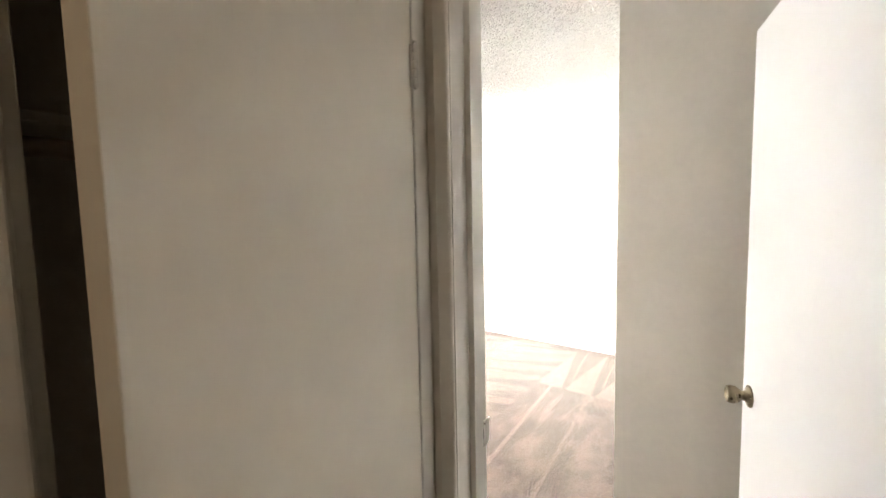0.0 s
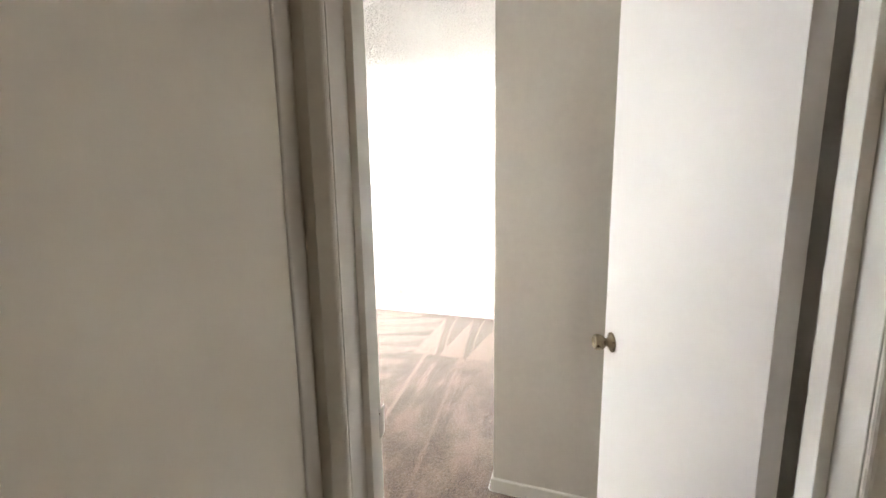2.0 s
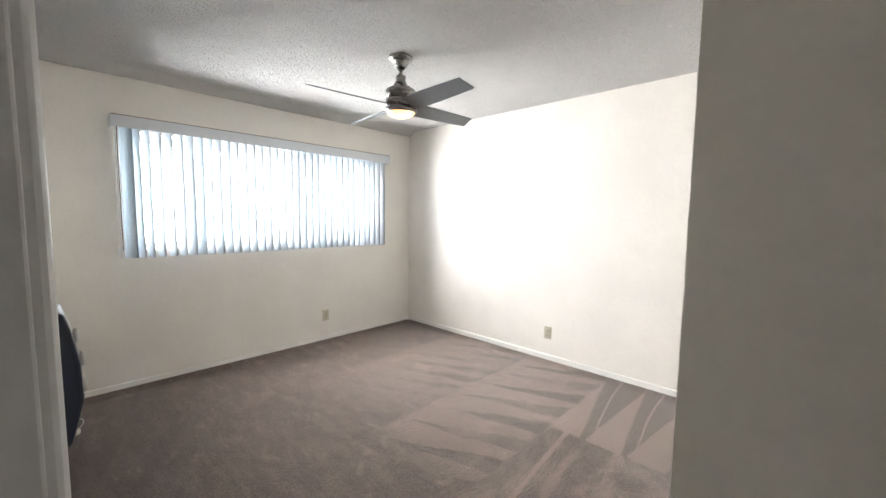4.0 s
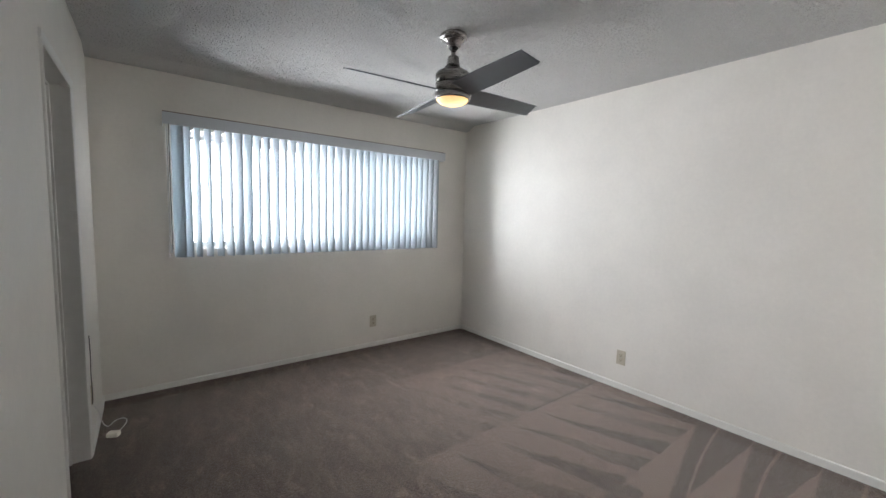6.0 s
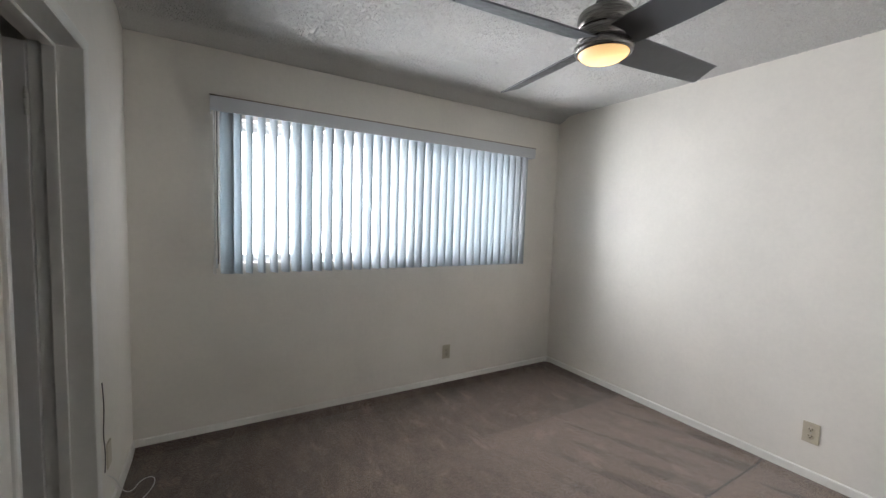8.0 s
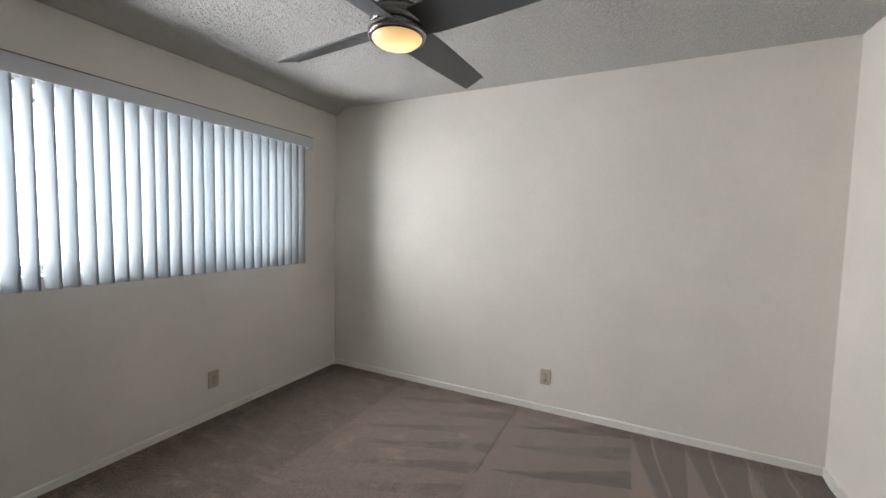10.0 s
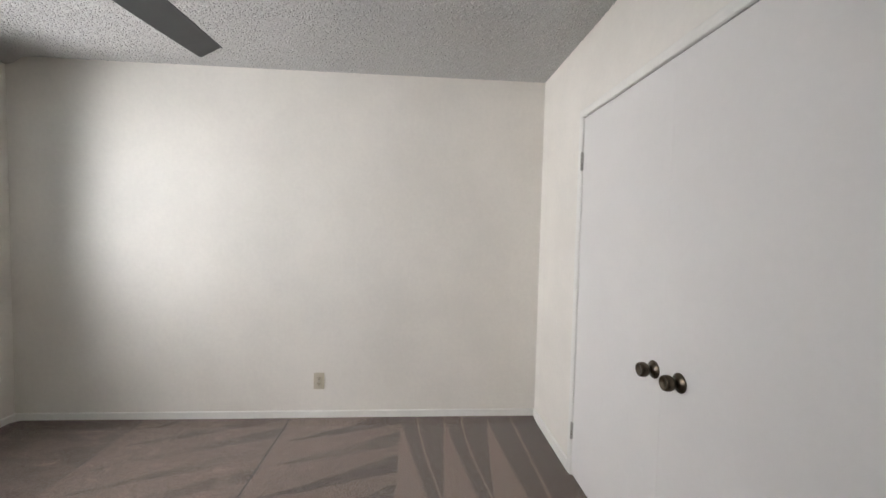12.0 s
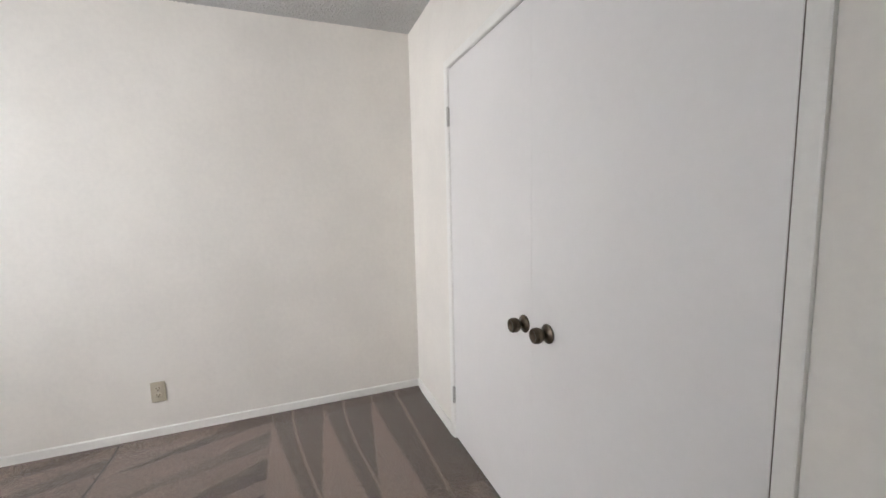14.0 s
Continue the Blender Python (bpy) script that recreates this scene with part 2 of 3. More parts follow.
    strokes = k.smooth(k.op("SUBTRACT", g2, k.op("MULTIPLY", k.op("MAXIMUM", v2, 0.0), 0.55)), -0.03, 0.05, 1.0, 0.0)
    patchy = k.smooth(k.noise(3.4, 3, 0.6), 0.40, 0.60, 0.05, 0.42)
    lane = k.op("SUBTRACT", 0.50, k.op("MULTIPLY", strokes, patchy))
    swirl = k.smooth(k.noise(4.6, 4, 0.62, k.scaled(2.6, 0.8, 1, 12), 0.5), 0.42, 0.60, 0.10, 0.34)
    east = k.smooth(px, -1.045, -1.025)
    south = k.smooth(py, -2.59, -2.57, 1.0, 0.0)
    lowered = k.smooth(py, -1.83, -1.79, 1.0, 0.0)
    broad = k.smooth(px, -2.0, -1.7)

    def pick(fac, a, b):
        return k.op("ADD", k.op("MULTIPLY", a, k.op("SUBTRACT", 1.0, fac)), k.op("MULTIPLY", b, fac))

    inner = k.smooth(py, -0.835, -0.805, 1.0, 0.0)
    far_lane = pick(inner, swirl, lane)
    rest = k.op("ADD", pick(k.smooth(px, -1.95, -1.15), swirl, far_lane), scuff)
    nap = pick(south, pick(k.op("MULTIPLY", lowered, broad), rest, strip), pick(east, middle, corner))
    # the seam that runs in from the east wall
    seam = k.op("MULTIPLY", k.smooth(k.op("ABSOLUTE", k.op("ADD", k.axis(1), 1.80)), 0.003, 0.008, 1.0, 0.0), k.smooth(px, -0.9, -0.86))
    crease = k.op("MULTIPLY", k.smooth(k.op("ABSOLUTE", k.op("ADD", py, 0.82)), 0.004, 0.012, 1.0, 0.0), k.smooth(px, -1.25, -1.0))
    seam = k.op("MAXIMUM", seam, k.op("MULTIPLY", crease, k.smooth(k.noise(7, 3, 0.6), 0.4, 0.6, 0.15, 0.6)))
    pile = k.op("ADD", k.op("MULTIPLY", k.noise(420, 2, 0.7), 0.55), k.op("MULTIPLY", k.noise(170, 2, 0.6), 0.45))
    clump = k.noise(75, 3, 0.65)
    nap = k.op("ADD", nap, k.op("ADD", k.op("ADD", k.op("MULTIPLY", k.op("SUBTRACT", k.smooth(clump, 0.36, 0.64), 0.5), 0.40), k.op("MULTIPLY", k.op("SUBTRACT", k.smooth(k.noise(150, 2, 0.6), 0.38, 0.62), 0.5), 0.44)), k.op("MULTIPLY", k.op("SUBTRACT", k.noise(26, 4, 0.7, k.scaled(1.0, 0.45, 1, 15)), 0.5), 0.4)))
    base = k.mix(k.smooth(nap, -0.10, 1.0), CARPET_DARK, CARPET_LIGHT)
    base = k.mix(k.smooth(pile, 0.36, 0.62), k.mix(0.42, base, (0.04, 0.03, 0.025)), base)
    base = k.mix(k.op("MULTIPLY", seam, 0.75), base, (0.04, 0.03, 0.027))
    k.bump(k.op("ADD", pile, k.op("MULTIPLY", clump, 1.2)), 0.9, 0.006)
    return k.done(base, 0.95, 0.0, Sheen_Weight=0.25, Sheen_Roughness=0.5)


CARPET = carpet_material()


# ---- building blocks ----
def block(bm, x0, x1, y0, y1, z0, z1, bevel=0.0):
    """Adds a box, with its edges eased by bevel, to bm."""
    made = bmesh.ops.create_cube(bm, size=1)["verts"]
    bmesh.ops.transform(bm, matrix=Matrix.LocRotScale(((x0 + x1) / 2, (y0 + y1) / 2, (z0 + z1) / 2), None, (x1 - x0, y1 - y0, z1 - z0)), verts=made)
    if bevel:
        edges = list({e for v in made for e in v.link_edges})
        bmesh.ops.bevel(bm, geom=edges, offset=bevel, segments=2, affect="EDGES", profile=0.5)
    return bm


def boxes(*rows, bevel=0.0):
    bm = bmesh.new()
    for r in rows:
        block(bm, *r, bevel=bevel)
    return bm


def lathe(profile, steps=32, axis="z"):
    """A turned solid from (radius, height) pairs."""
    bm = bmesh.new()
    rings = []
    for r, h in profile:
        if r < 1e-5:
            rings.append([bm.verts.new((0, 0, h))])
        else:
            rings.append([bm.verts.new((r * math.cos(2 * math.pi * i / steps), r * math.sin(2 * math.pi * i / steps), h)) for i in range(steps)])
    for a, b in zip(rings, rings[1:]):
        for i in range(steps):
            j = (i + 1) % steps
            q = [a[i % len(a)], a[j % len(a)], b[j % len(b)], b[i % len(b)]]
            q = [v for n, v in enumerate(q) if v not in q[:n]]
            if len(q) > 2:
                bm.faces.new(q)
    bmesh.ops.recalc_face_normals(bm, faces=bm.faces)
    for f in bm.faces:
        f.smooth = True
    if axis == "y":
        bmesh.ops.rotate(bm, matrix=Matrix.Rotation(radians(-90), 3, "X"), verts=bm.verts)
    elif axis == "-y":
        bmesh.ops.rotate(bm, matrix=Matrix.Rotation(radians(90), 3, "X"), verts=bm.verts)
    return bm


def mesh_of(name, bm, material):
    me = bpy.data.meshes.new(name)
    bm.to_mesh(me)
    bm.free()
    me.materials.append(material)
    return me


def part(name, bm, material, parent=None, label="", at=None):
    ob = new(name, mesh_of(name, bm, material))
    ob.parent = parent
    if at is not None:
        ob.matrix_basis = at
    if label:
        ob["label"] = label
    return ob


def thing(name, m, label, category, group="", kind=""):
    ob = new(name)
    ob.empty_display_size = 0.1
    ob.matrix_basis = m
    return tagged(ob, label, category, group, kind)


def structure(name, bm, material, label, category):
    return tagged(part(name, bm, material), label, category, kind="structure")


def tube(points, radius, sides=6):
    """A thin bent wire along points."""
    cu = bpy.data.curves.new("wire", "CURVE")
    cu.dimensions, cu.bevel_depth, cu.bevel_resolution = "3D", radius, 1
    sp = cu.splines.new("NURBS")
    sp.points.add(len(points) - 1)
    for p, q in zip(sp.points, points):
        p.co = (*q, 1)
    sp.use_endpoint_u, sp.order_u, sp.resolution_u = True, 3, 6
    ob = bpy.data.objects.new("wire", cu)
    me = bpy.data.meshes.new_from_object(ob)
    bm = bmesh.new()
    bm.from_mesh(me)
    bpy.data.objects.remove(ob)
    bpy.data.curves.remove(cu)
    bpy.data.meshes.remove(me)
    return bm


# ---- the rooms ----
XW, YS, XC, YA = -3.298, -3.553, -2.382, -4.285      # west wall, closet wall, alcove corner, alcove's south wall
H = 2.415
HALL_X, HALL_N, HALL_S = -3.415, -3.40, -4.30
E_N, E_S, D2_N, D2_S, HEAD = -3.472, -4.214, -0.752, -1.412, 1.985   # clear openings of the two doorways
CL_W, CL_E, CL_T = -2.158, -0.678, 1.978           # closet opening
HC_W, HC_E, HC_T = -4.066, -3.474, 1.98            # hall closet opening
J = 0.018                                          # jamb thickness

def carpet_floor():
    """The sheet of carpet, riding up over the tack strip along the window wall and round its corner."""
    bm = boxes((-6.3, 0.2, -4.6, 0.2, -0.12, 0.0))
    rows = []
    for x, y, dx, dy, lift in ((XW, 0, 0, -1, 0.022), (-1.6, 0, 0, -1, 0.020), (-0.06, 0, 0, -1, 0.019), (0, -0.06, -1, 0, 0.018), (0, -0.5, -1, 0, 0.017), (0, -1.2, -1, 0, 0.014), (0, -2.4, -1, 0, 0.016), (0, YS + 0.002, -1, 0, 0.014)):
        rows.append([bm.verts.new((x + dx * d, y + dy * d, lift * f)) for d, f in ((0.0, 1.0), (0.016, 1.0), (0.035, 0.75), (0.075, 0.2), (0.12, -0.2))])
    for p, q in zip(rows, rows[1:]):
        for a in range(4):
            bm.faces.new((p[a], p[a + 1], q[a + 1], q[a])).smooth = True
    bmesh.ops.recalc_face_normals(bm, faces=bm.faces)
    for f in bm.faces:
        if f.smooth and f.normal.z < 0:
            f.normal_flip()
    return bm


structure("floor", carpet_floor(), CARPET, "taupe cut-pile carpet with vacuum marks and worn patches", "carpet")
structure("floor_bathroom", boxes((-5.0, -3.43, -2.3, 0.0, 0.0, 0.006)), VINYL, "plain beige vinyl bathroom floor beyond the doorway", "floor")
structure("wall_north", boxes((-5.2, WIN_X0, 0, 0.15, 0, H), (WIN_X1, 0.15, 0, 0.15, 0, H), (WIN_X0, WIN_X1, 0, 0.15, 0, WIN_Z0), (WIN_X0, WIN_X1, 0, 0.15, WIN_Z1, H)), WALL,
          "cream painted window wall", "wall")
structure("wall_east", boxes((0, 0.15, -4.6, 0, 0, H)), WALL, "plain cream painted wall with one outlet", "wall")
structure("wall_closet", boxes((CL_E + J, 0, YS - 0.1, YS, 0, H), (XC, CL_W - J, YS - 0.1, YS, 0, H), (CL_W - J, CL_E + J, YS - 0.1, YS, CL_T + J, H)), WALL,
          "cream painted wall around the closet doors", "wall")
structure("wall_alcove_east", boxes((XC, XC + 0.1, YA - 0.1, YS - 0.1, 0, H)), WALL, "cream painted side wall of the closet", "wall")
structure("wall_alcove_south", boxes((HALL_X, XC, YA - 0.1, YA, 0, H)), WALL, "cream painted wall behind the open bedroom door", "wall")
structure("wall_closet_back", boxes((XC + 0.1, 0, -4.45, -4.35, 0, H)), WALL, "cream painted back wall of the closet", "wall")
structure("wall_west", boxes((HALL_X, XW, D2_N + J, 0, 0, H), (HALL_X, XW, E_N + J, D2_S - J, 0, H), (HALL_X, XW, YA, E_S - J, 0, H),
                             (HALL_X, XW, D2_S - J, D2_N + J, HEAD + J, H), (HALL_X, XW, E_S - J, E_N + J, HEAD + J, H)), WALL,
          "cream painted wall with the entry and bathroom doorways", "wall")
structure("wall_hall_north", boxes((-6.2, HC_W - J, HALL_N, HALL_N + 0.1, 0, H), (HC_E + J, HALL_X, HALL_N, HALL_N + 0.1, 0, H), (HC_W - J, HC_E + J, HALL_N, HALL_N + 0.1, HC_T + J, H)), WALL,
          "cream painted hall wall around the linen closet", "wall")
structure("wall_hall_south", boxes((-6.2, HALL_X, HALL_S - 0.1, HALL_S, 0, H)), WALL, "plain cream painted hall wall", "wall")
structure("wall_hall_west", boxes((-6.3, -6.2, HALL_S - 0.1, HALL_N + 0.1, 0, H)), WALL, "plain wall closing the hall", "wall")
structure("wall_hall_closet", boxes((-4.46, -4.40, HALL_N + 0.1, -2.8, 0, H), (-4.46, HALL_X, -2.8, -2.74, 0, H)), WALL, "plain walls inside the dark hall closet", "wall")
structure("wall_bathroom", boxes((-5.06, -5.0, -2.36, 0, 0, H), (-5.0, HALL_X, -2.36, -2.3, 0, H)), BATH, "plain white bathroom walls", "wall")


def popcorn_ceiling():
    """The slab, and the sprayed lumps that stand out of its underside, in one mesh."""
    rng = np.random.default_rng(4)
    n = 120000
    x, y = rng.uniform(XW, 0, n), rng.uniform(YA, 0, n)
    keep = (y > YS) | (x < XC)
    x, y = x[keep], y[keep]
    n = len(x)
    r, h, turn = rng.gamma(5.0, 0.0007, n) + 0.0012, rng.uniform(0.0014, 0.0046, n), rng.uniform(0, 6.28, n)
    k = 5
    ang = turn[:, None] + np.arange(k) * 2 * np.pi / k
    rr = r[:, None] * rng.uniform(0.65, 1.3, (n, k))
    ring = np.stack([x[:, None] + rr * np.cos(ang), y[:, None] + rr * np.sin(ang), np.full((n, k), H + 0.0005)], -1)
    low = np.stack([x[:, None] + rr * 0.55 * np.cos(ang), y[:, None] + rr * 0.55 * np.sin(ang), np.repeat((H - h)[:, None], k, 1)], -1)
    verts = np.concatenate([ring, low], 1).reshape(-1, 3)
    base = np.arange(n)[:, None] * 2 * k
    i = np.arange(k)
    j = (i + 1) % k
    quads = np.stack([base + i, base + k + i, base + k + j, base + j], -1).reshape(-1, 4)
    caps = (base + k + i[::-1])
    x0, x1, y0, y1, z0, z1 = -6.3, 0.2, -4.7, 0.2, H, H + 0.1
    slab = np.array([(x0, y0, z0), (x1, y0, z0), (x1, y1, z0), (x0, y1, z0), (x0, y0, z1), (x1, y0, z1), (x1, y1, z1), (x0, y1, z1)])
    o = len(verts)
    faces = [(o, o + 3, o + 2, o + 1), (o + 4, o + 5, o + 6, o + 7), (o, o + 1, o + 5, o + 4), (o + 1, o + 2, o + 6, o + 5), (o + 2, o + 3, o + 7, o + 6), (o + 3, o, o + 4, o + 7)]
    me = bpy.data.meshes.new("ceiling")
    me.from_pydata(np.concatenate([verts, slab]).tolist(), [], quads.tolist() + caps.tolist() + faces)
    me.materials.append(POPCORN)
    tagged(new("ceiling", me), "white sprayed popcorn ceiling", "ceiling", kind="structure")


popcorn_ceiling()


def cove():
    """The sprayed ceiling rolls down to the window wall."""
    bm = bmesh.new()
    prof = [(-0.16, H + 0.001), (-0.125, H - 0.003), (-0.095, H - 0.012), (-0.07, H - 0.030), (-0.045, H - 0.042), (-0.02, H - 0.050), (0.0, H - 0.055)]
    rows = []
    for k in range(41):
        x = XW - XW * k / 40
        rows.append([bm.verts.new((x, y, z + 0.0025 * noise.noise((x * 2.3, y * 9, 1.0)))) for y, z in prof] + [bm.verts.new((x, 0.0, H + 0.001))])
    for a, b in zip(rows, rows[1:]):
        for i in range(len(prof)):
            bm.faces.new((a[i], a[i + 1], b[i + 1], b[i])).smooth = i < len(prof) - 1
    bmesh.ops.recalc_face_normals(bm, faces=bm.faces)
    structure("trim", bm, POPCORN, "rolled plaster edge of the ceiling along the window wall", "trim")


cove()


def baseboard(length, m):
    """Low painted board with a rounded top edge, along local x, its back at y = 0."""
    bm = bmesh.new()
    prof = [(0, 0), (0.011, 0), (0.011, 0.055), (0.0105, 0.060), (0.007, 0.063), (0, 0.064)]
    a = [bm.verts.new((0, y, z)) for y, z in prof]
    b = [bm.verts.new((length, y, z)) for y, z in prof]
    for i in range(len(prof)):
        j = (i + 1) % len(prof)
        bm.faces.new((a[i], b[i], b[j], a[j]))
    bm.faces.new(a[::-1])
    bm.faces.new(b)
    bmesh.ops.recalc_face_normals(bm, faces=bm.faces)
    ob = tagged(part("baseboard", bm, TRIM), "low white-painted wooden baseboard along the carpet", "baseboard", kind="structure")
    ob.matrix_basis = m


baseboard(-XW, pose(0, 0, 0, 0, 0, 180))                                   # north
baseboard(-YS - 0.012, pose(0, YS, 0, 0, 0, 90))                           # east
baseboard(-(CL_E + 0.04), pose(CL_E + 0.04, YS, 0))                        # closet wall, east end
baseboard(CL_W - 0.04 - XC + 0.012, pose(XC - 0.012, YS, 0))               # closet wall, west end
baseboard(YS - YA - 0.012, pose(XC, YA + 0.012, 0, 0, 0, 90))              # alcove east
baseboard(XC - XW - 0.012, pose(XW, YA, 0))                                # alcove south
baseboard(-(D2_N + 0.04) - 0.012, pose(XW, -0.012, 0, 0, 0, -90))          # west, by the window
baseboard(D2_S - 0.04 - (E_N + 0.04), pose(XW, D2_S - 0.04, 0, 0, 0, -90))  # west, between the doorways

# carpet is tucked under the closet doors; a black sheet paints the gap's shade
structure("floor_gap_shade", boxes((CL_W, CL_E, YS - 0.09, YS - 0.012, 0, 0.004)), BLACK, "black sheet painting in the shade under the closet doors", "threshold")


def casing(parent, length, m, label="", flat=False):
    """Narrow door casing along local z: a flat face with rounded edges. Local x runs outwards from the opening, y out of the wall."""
    bm = bmesh.new()
    prof = [(0.0, 0.0), (0.0, 0.0075), (0.0012, 0.0100), (0.0035, 0.0117), (0.007, 0.0122), (0.036, 0.0122), (0.0385, 0.0112), (0.040, 0.0085), (0.040, 0.0)]
    if flat:
        prof = [(0.0, 0.0), (0.0, 0.0025), (0.003, 0.0055), (0.010, 0.0075), (0.033, 0.0105), (0.0370, 0.0095), (0.0385, 0.006), (0.0385, 0.0)]
    a = [bm.verts.new((x, y, 0)) for x, y in prof]
    b = [bm.verts.new((x, y, length)) for x, y in prof]
    for i in range(len(prof) - 1):
        bm.faces.new((a[i], a[i + 1], b[i + 1], b[i]))
    bm.faces.new(a)
    bm.faces.new(b[::-1])
    bmesh.ops.recalc_face_normals(bm, faces=bm.faces)
    return part("casing", bm, TRIM, parent, label, m)


def side_matrix(origin, out, up, face):
    """A pose whose x, y, z axes are out, face, up."""
    m = Matrix((out, face, up)).transposed().to_4x4()
    return Matrix.Translation(origin) @ m


def door_frame(name, label, axis, face, a, b, head, near, far, stop_near, stop_far, casing_faces, flat=False):
    """Jambs, stops and casings of an opening that runs from a to b along the axis, between depths near and far."""
    root = thing(name, Matrix.Identity(4), label, "door frame", kind="structure")

    def slab(n, p0, p1, d0, d1, z0, z1, bevel=0.0015):
        if axis == "y":
            return part(n, boxes((d0, d1, p0, p1, z0, z1), bevel=bevel), TRIM, root)
        return part(n, boxes((p0, p1, d0, d1, z0, z1), bevel=bevel), TRIM, root)

    slab("jamb", a - J, a, near, far, 0, head)
    slab("jamb", b, b + J, near, far, 0, head)
    slab("head_jamb", a - J, b + J, near, far, head, head + J)
    if stop_near is not None:
        slab("stop", a, a + 0.016, stop_near, stop_far, 0, head - 0.012)
        slab("stop", b - 0.016, b, stop_near, stop_far, 0, head - 0.012)
        slab("head_stop", a, b, stop_near, stop_far, head - 0.012, head)
    ax = Vector((0, 1, 0)) if axis == "y" else Vector((1, 0, 0))
    up = Vector((0, 0, 1))
    for depth, sign in casing_faces:
        n = Vector((sign, 0, 0)) if axis == "y" else Vector((0, sign, 0))

        def at(p, z):
            return Vector((depth, p, z)) if axis == "y" else Vector((p, depth, z))

        casing(root, head + 0.002, side_matrix(at(a - 0.002, 0), -ax, up, n), flat=flat)
        casing(root, head + 0.002, side_matrix(at(b + 0.002, 0), ax, up, n), flat=flat)
        casing(root, b - a + 0.084, side_matrix(at(a - 0.042, head + 0.002), up, ax, n), flat=flat)
    return root


entry_frame = door_frame("door_1", "white-painted bedroom door frame with flat round-edged casing", "y", 1, E_S, E_N, HEAD, HALL_X - 0.004, XW + 0.004, -3.366, -3.331,
                         [(XW, 1), (HALL_X, -1)])
bath_frame = door_frame("door_2", "white-painted bathroom door frame with narrow casing", "y", 1, D2_S, D2_N, HEAD, HALL_X - 0.03, XW + 0.004, -3.405, -3.370, [(XW, 1)], True)
closet_frame = door_frame("door_3", "white-painted closet door frame with narrow casing", "x", 1, CL_W, CL_E, CL_T, YS - 0.1, YS - 0.001, None, None, [(YS, 1)], True)
hall_closet_frame = door_frame("door_4", "white-painted hall closet frame with flat round-edged casing", "x", 1, HC_W, HC_E, HC_T, HALL_N - 0.004, HALL_N + 0.1, HALL_N + 0.045, HALL_N + 0.08, [(HALL_N, -1)])


def strike_plate():
    """Steel strike with its latch hole and a lip that curves round the jamb's edge."""
    bm = boxes((-0.018, 0.016, -0.002, 0.0, 0.012, 0.0335), (-0.018, 0.016, -0.002, 0.0, -0.0335, -0.012), (-0.018, -0.008, -0.002, 0.0, -0.012, 0.012), (0.008, 0.016, -0.002, 0.0, -0.012, 0.012))
    rim = []
    for i in range(7):
        t = i / 6
        rim.append((0.016 + 0.038 * t, -0.002 - 0.003 * t + 0.014 * t * t))
    rows = []
    for k, (px, py) in enumerate(rim):
        hh = 0.0335 - 0.012 * (k / 6) ** 3
        rows.append([bm.verts.new((px, py, -hh)), bm.verts.new((px, py, hh)), bm.verts.new((px, py + 0.0018, hh)), bm.verts.new((px, py + 0.0018, -hh))])
    for p, q in zip(rows, rows[1:]):
        for i in range(4):
            bm.faces.new((p[i], p[(i + 1) % 4], q[(i + 1) % 4], q[i]))
    bm.faces.new(rows[-1])
    bmesh.ops.recalc_face_normals(bm, faces=bm.faces)
    plate = part("strike_plate", bm, STEEL, entry_frame, "worn steel strike plate with curved lip", pose(-3.316, E_N - 0.0005, 0.893))
    # black block set proud of the plate paints in the hole's dark inside
    part("latch_hole_shade", boxes((-0.008, 0.008, -0.0024, 0.012, -0.012, 0.012)), BLACK, plate)
    for z in (0.021, -0.021):
        part("screw", lathe([(0, 0.0008), (0.0035, 0.0006), (0.004, 0)], 12, "-y"), STEEL, plate, at=pose(-0.001, -0.002, z))


strike_plate()


def door_knob(parent, m, metal):
    """Turned knob with a round rose, a waisted neck and a dished face; local y points out of the door."""
    root = part("knob", lathe([(0, 0.010), (0.0135, 0.010), (0.0125, 0.017), (0.0145, 0.023), (0.0205, 0.028), (0.0255, 0.035), (0.0272, 0.043), (0.0268, 0.051), (0.0245, 0.0585), (0.0205, 0.0605), (0.0178, 0.058), (0.010, 0.055), (0, 0.0545)], 36, "y"),
                metal, parent, at=m)
    part("rose", lathe([(0, 0.0), (0.033, 0.0), (0.0335, 0.003), (0.030, 0.007), (0.019, 0.010), (0.0155, 0.014), (0.0145, 0.018), (0, 0.018)], 36, "y"), metal, root)
    return root


def butt_hinge(parent, m, material):
    """Five-knuckle hinge: barrel pieces along z with ball ends and the edges of the two leaves."""
    root = part("hinge", boxes((-0.004, 0.004, -0.010, 0.0, -0.044, 0.044)), material, parent, at=m)
    for i in range(5):
        z0 = -0.045 + i * 0.018
        part("knuckle", lathe([(0, z0 + 0.0006), (0.006, z0 + 0.0006), (0.0066, z0 + 0.0014), (0.0066, z0 + 0.0166), (0.006, z0 + 0.0174), (0, z0 + 0.0174)], 14), material, root, at=pose(0, 0.003, 0))
    part("pin", lathe([(0, -0.050), (0.004, -0.048), (0.0035, -0.045), (0.0035, 0.045), (0.0055, 0.046), (0.005, 0.050), (0, 0.051)], 12), material, root, at=pose(0, 0.003, 0))
    return root


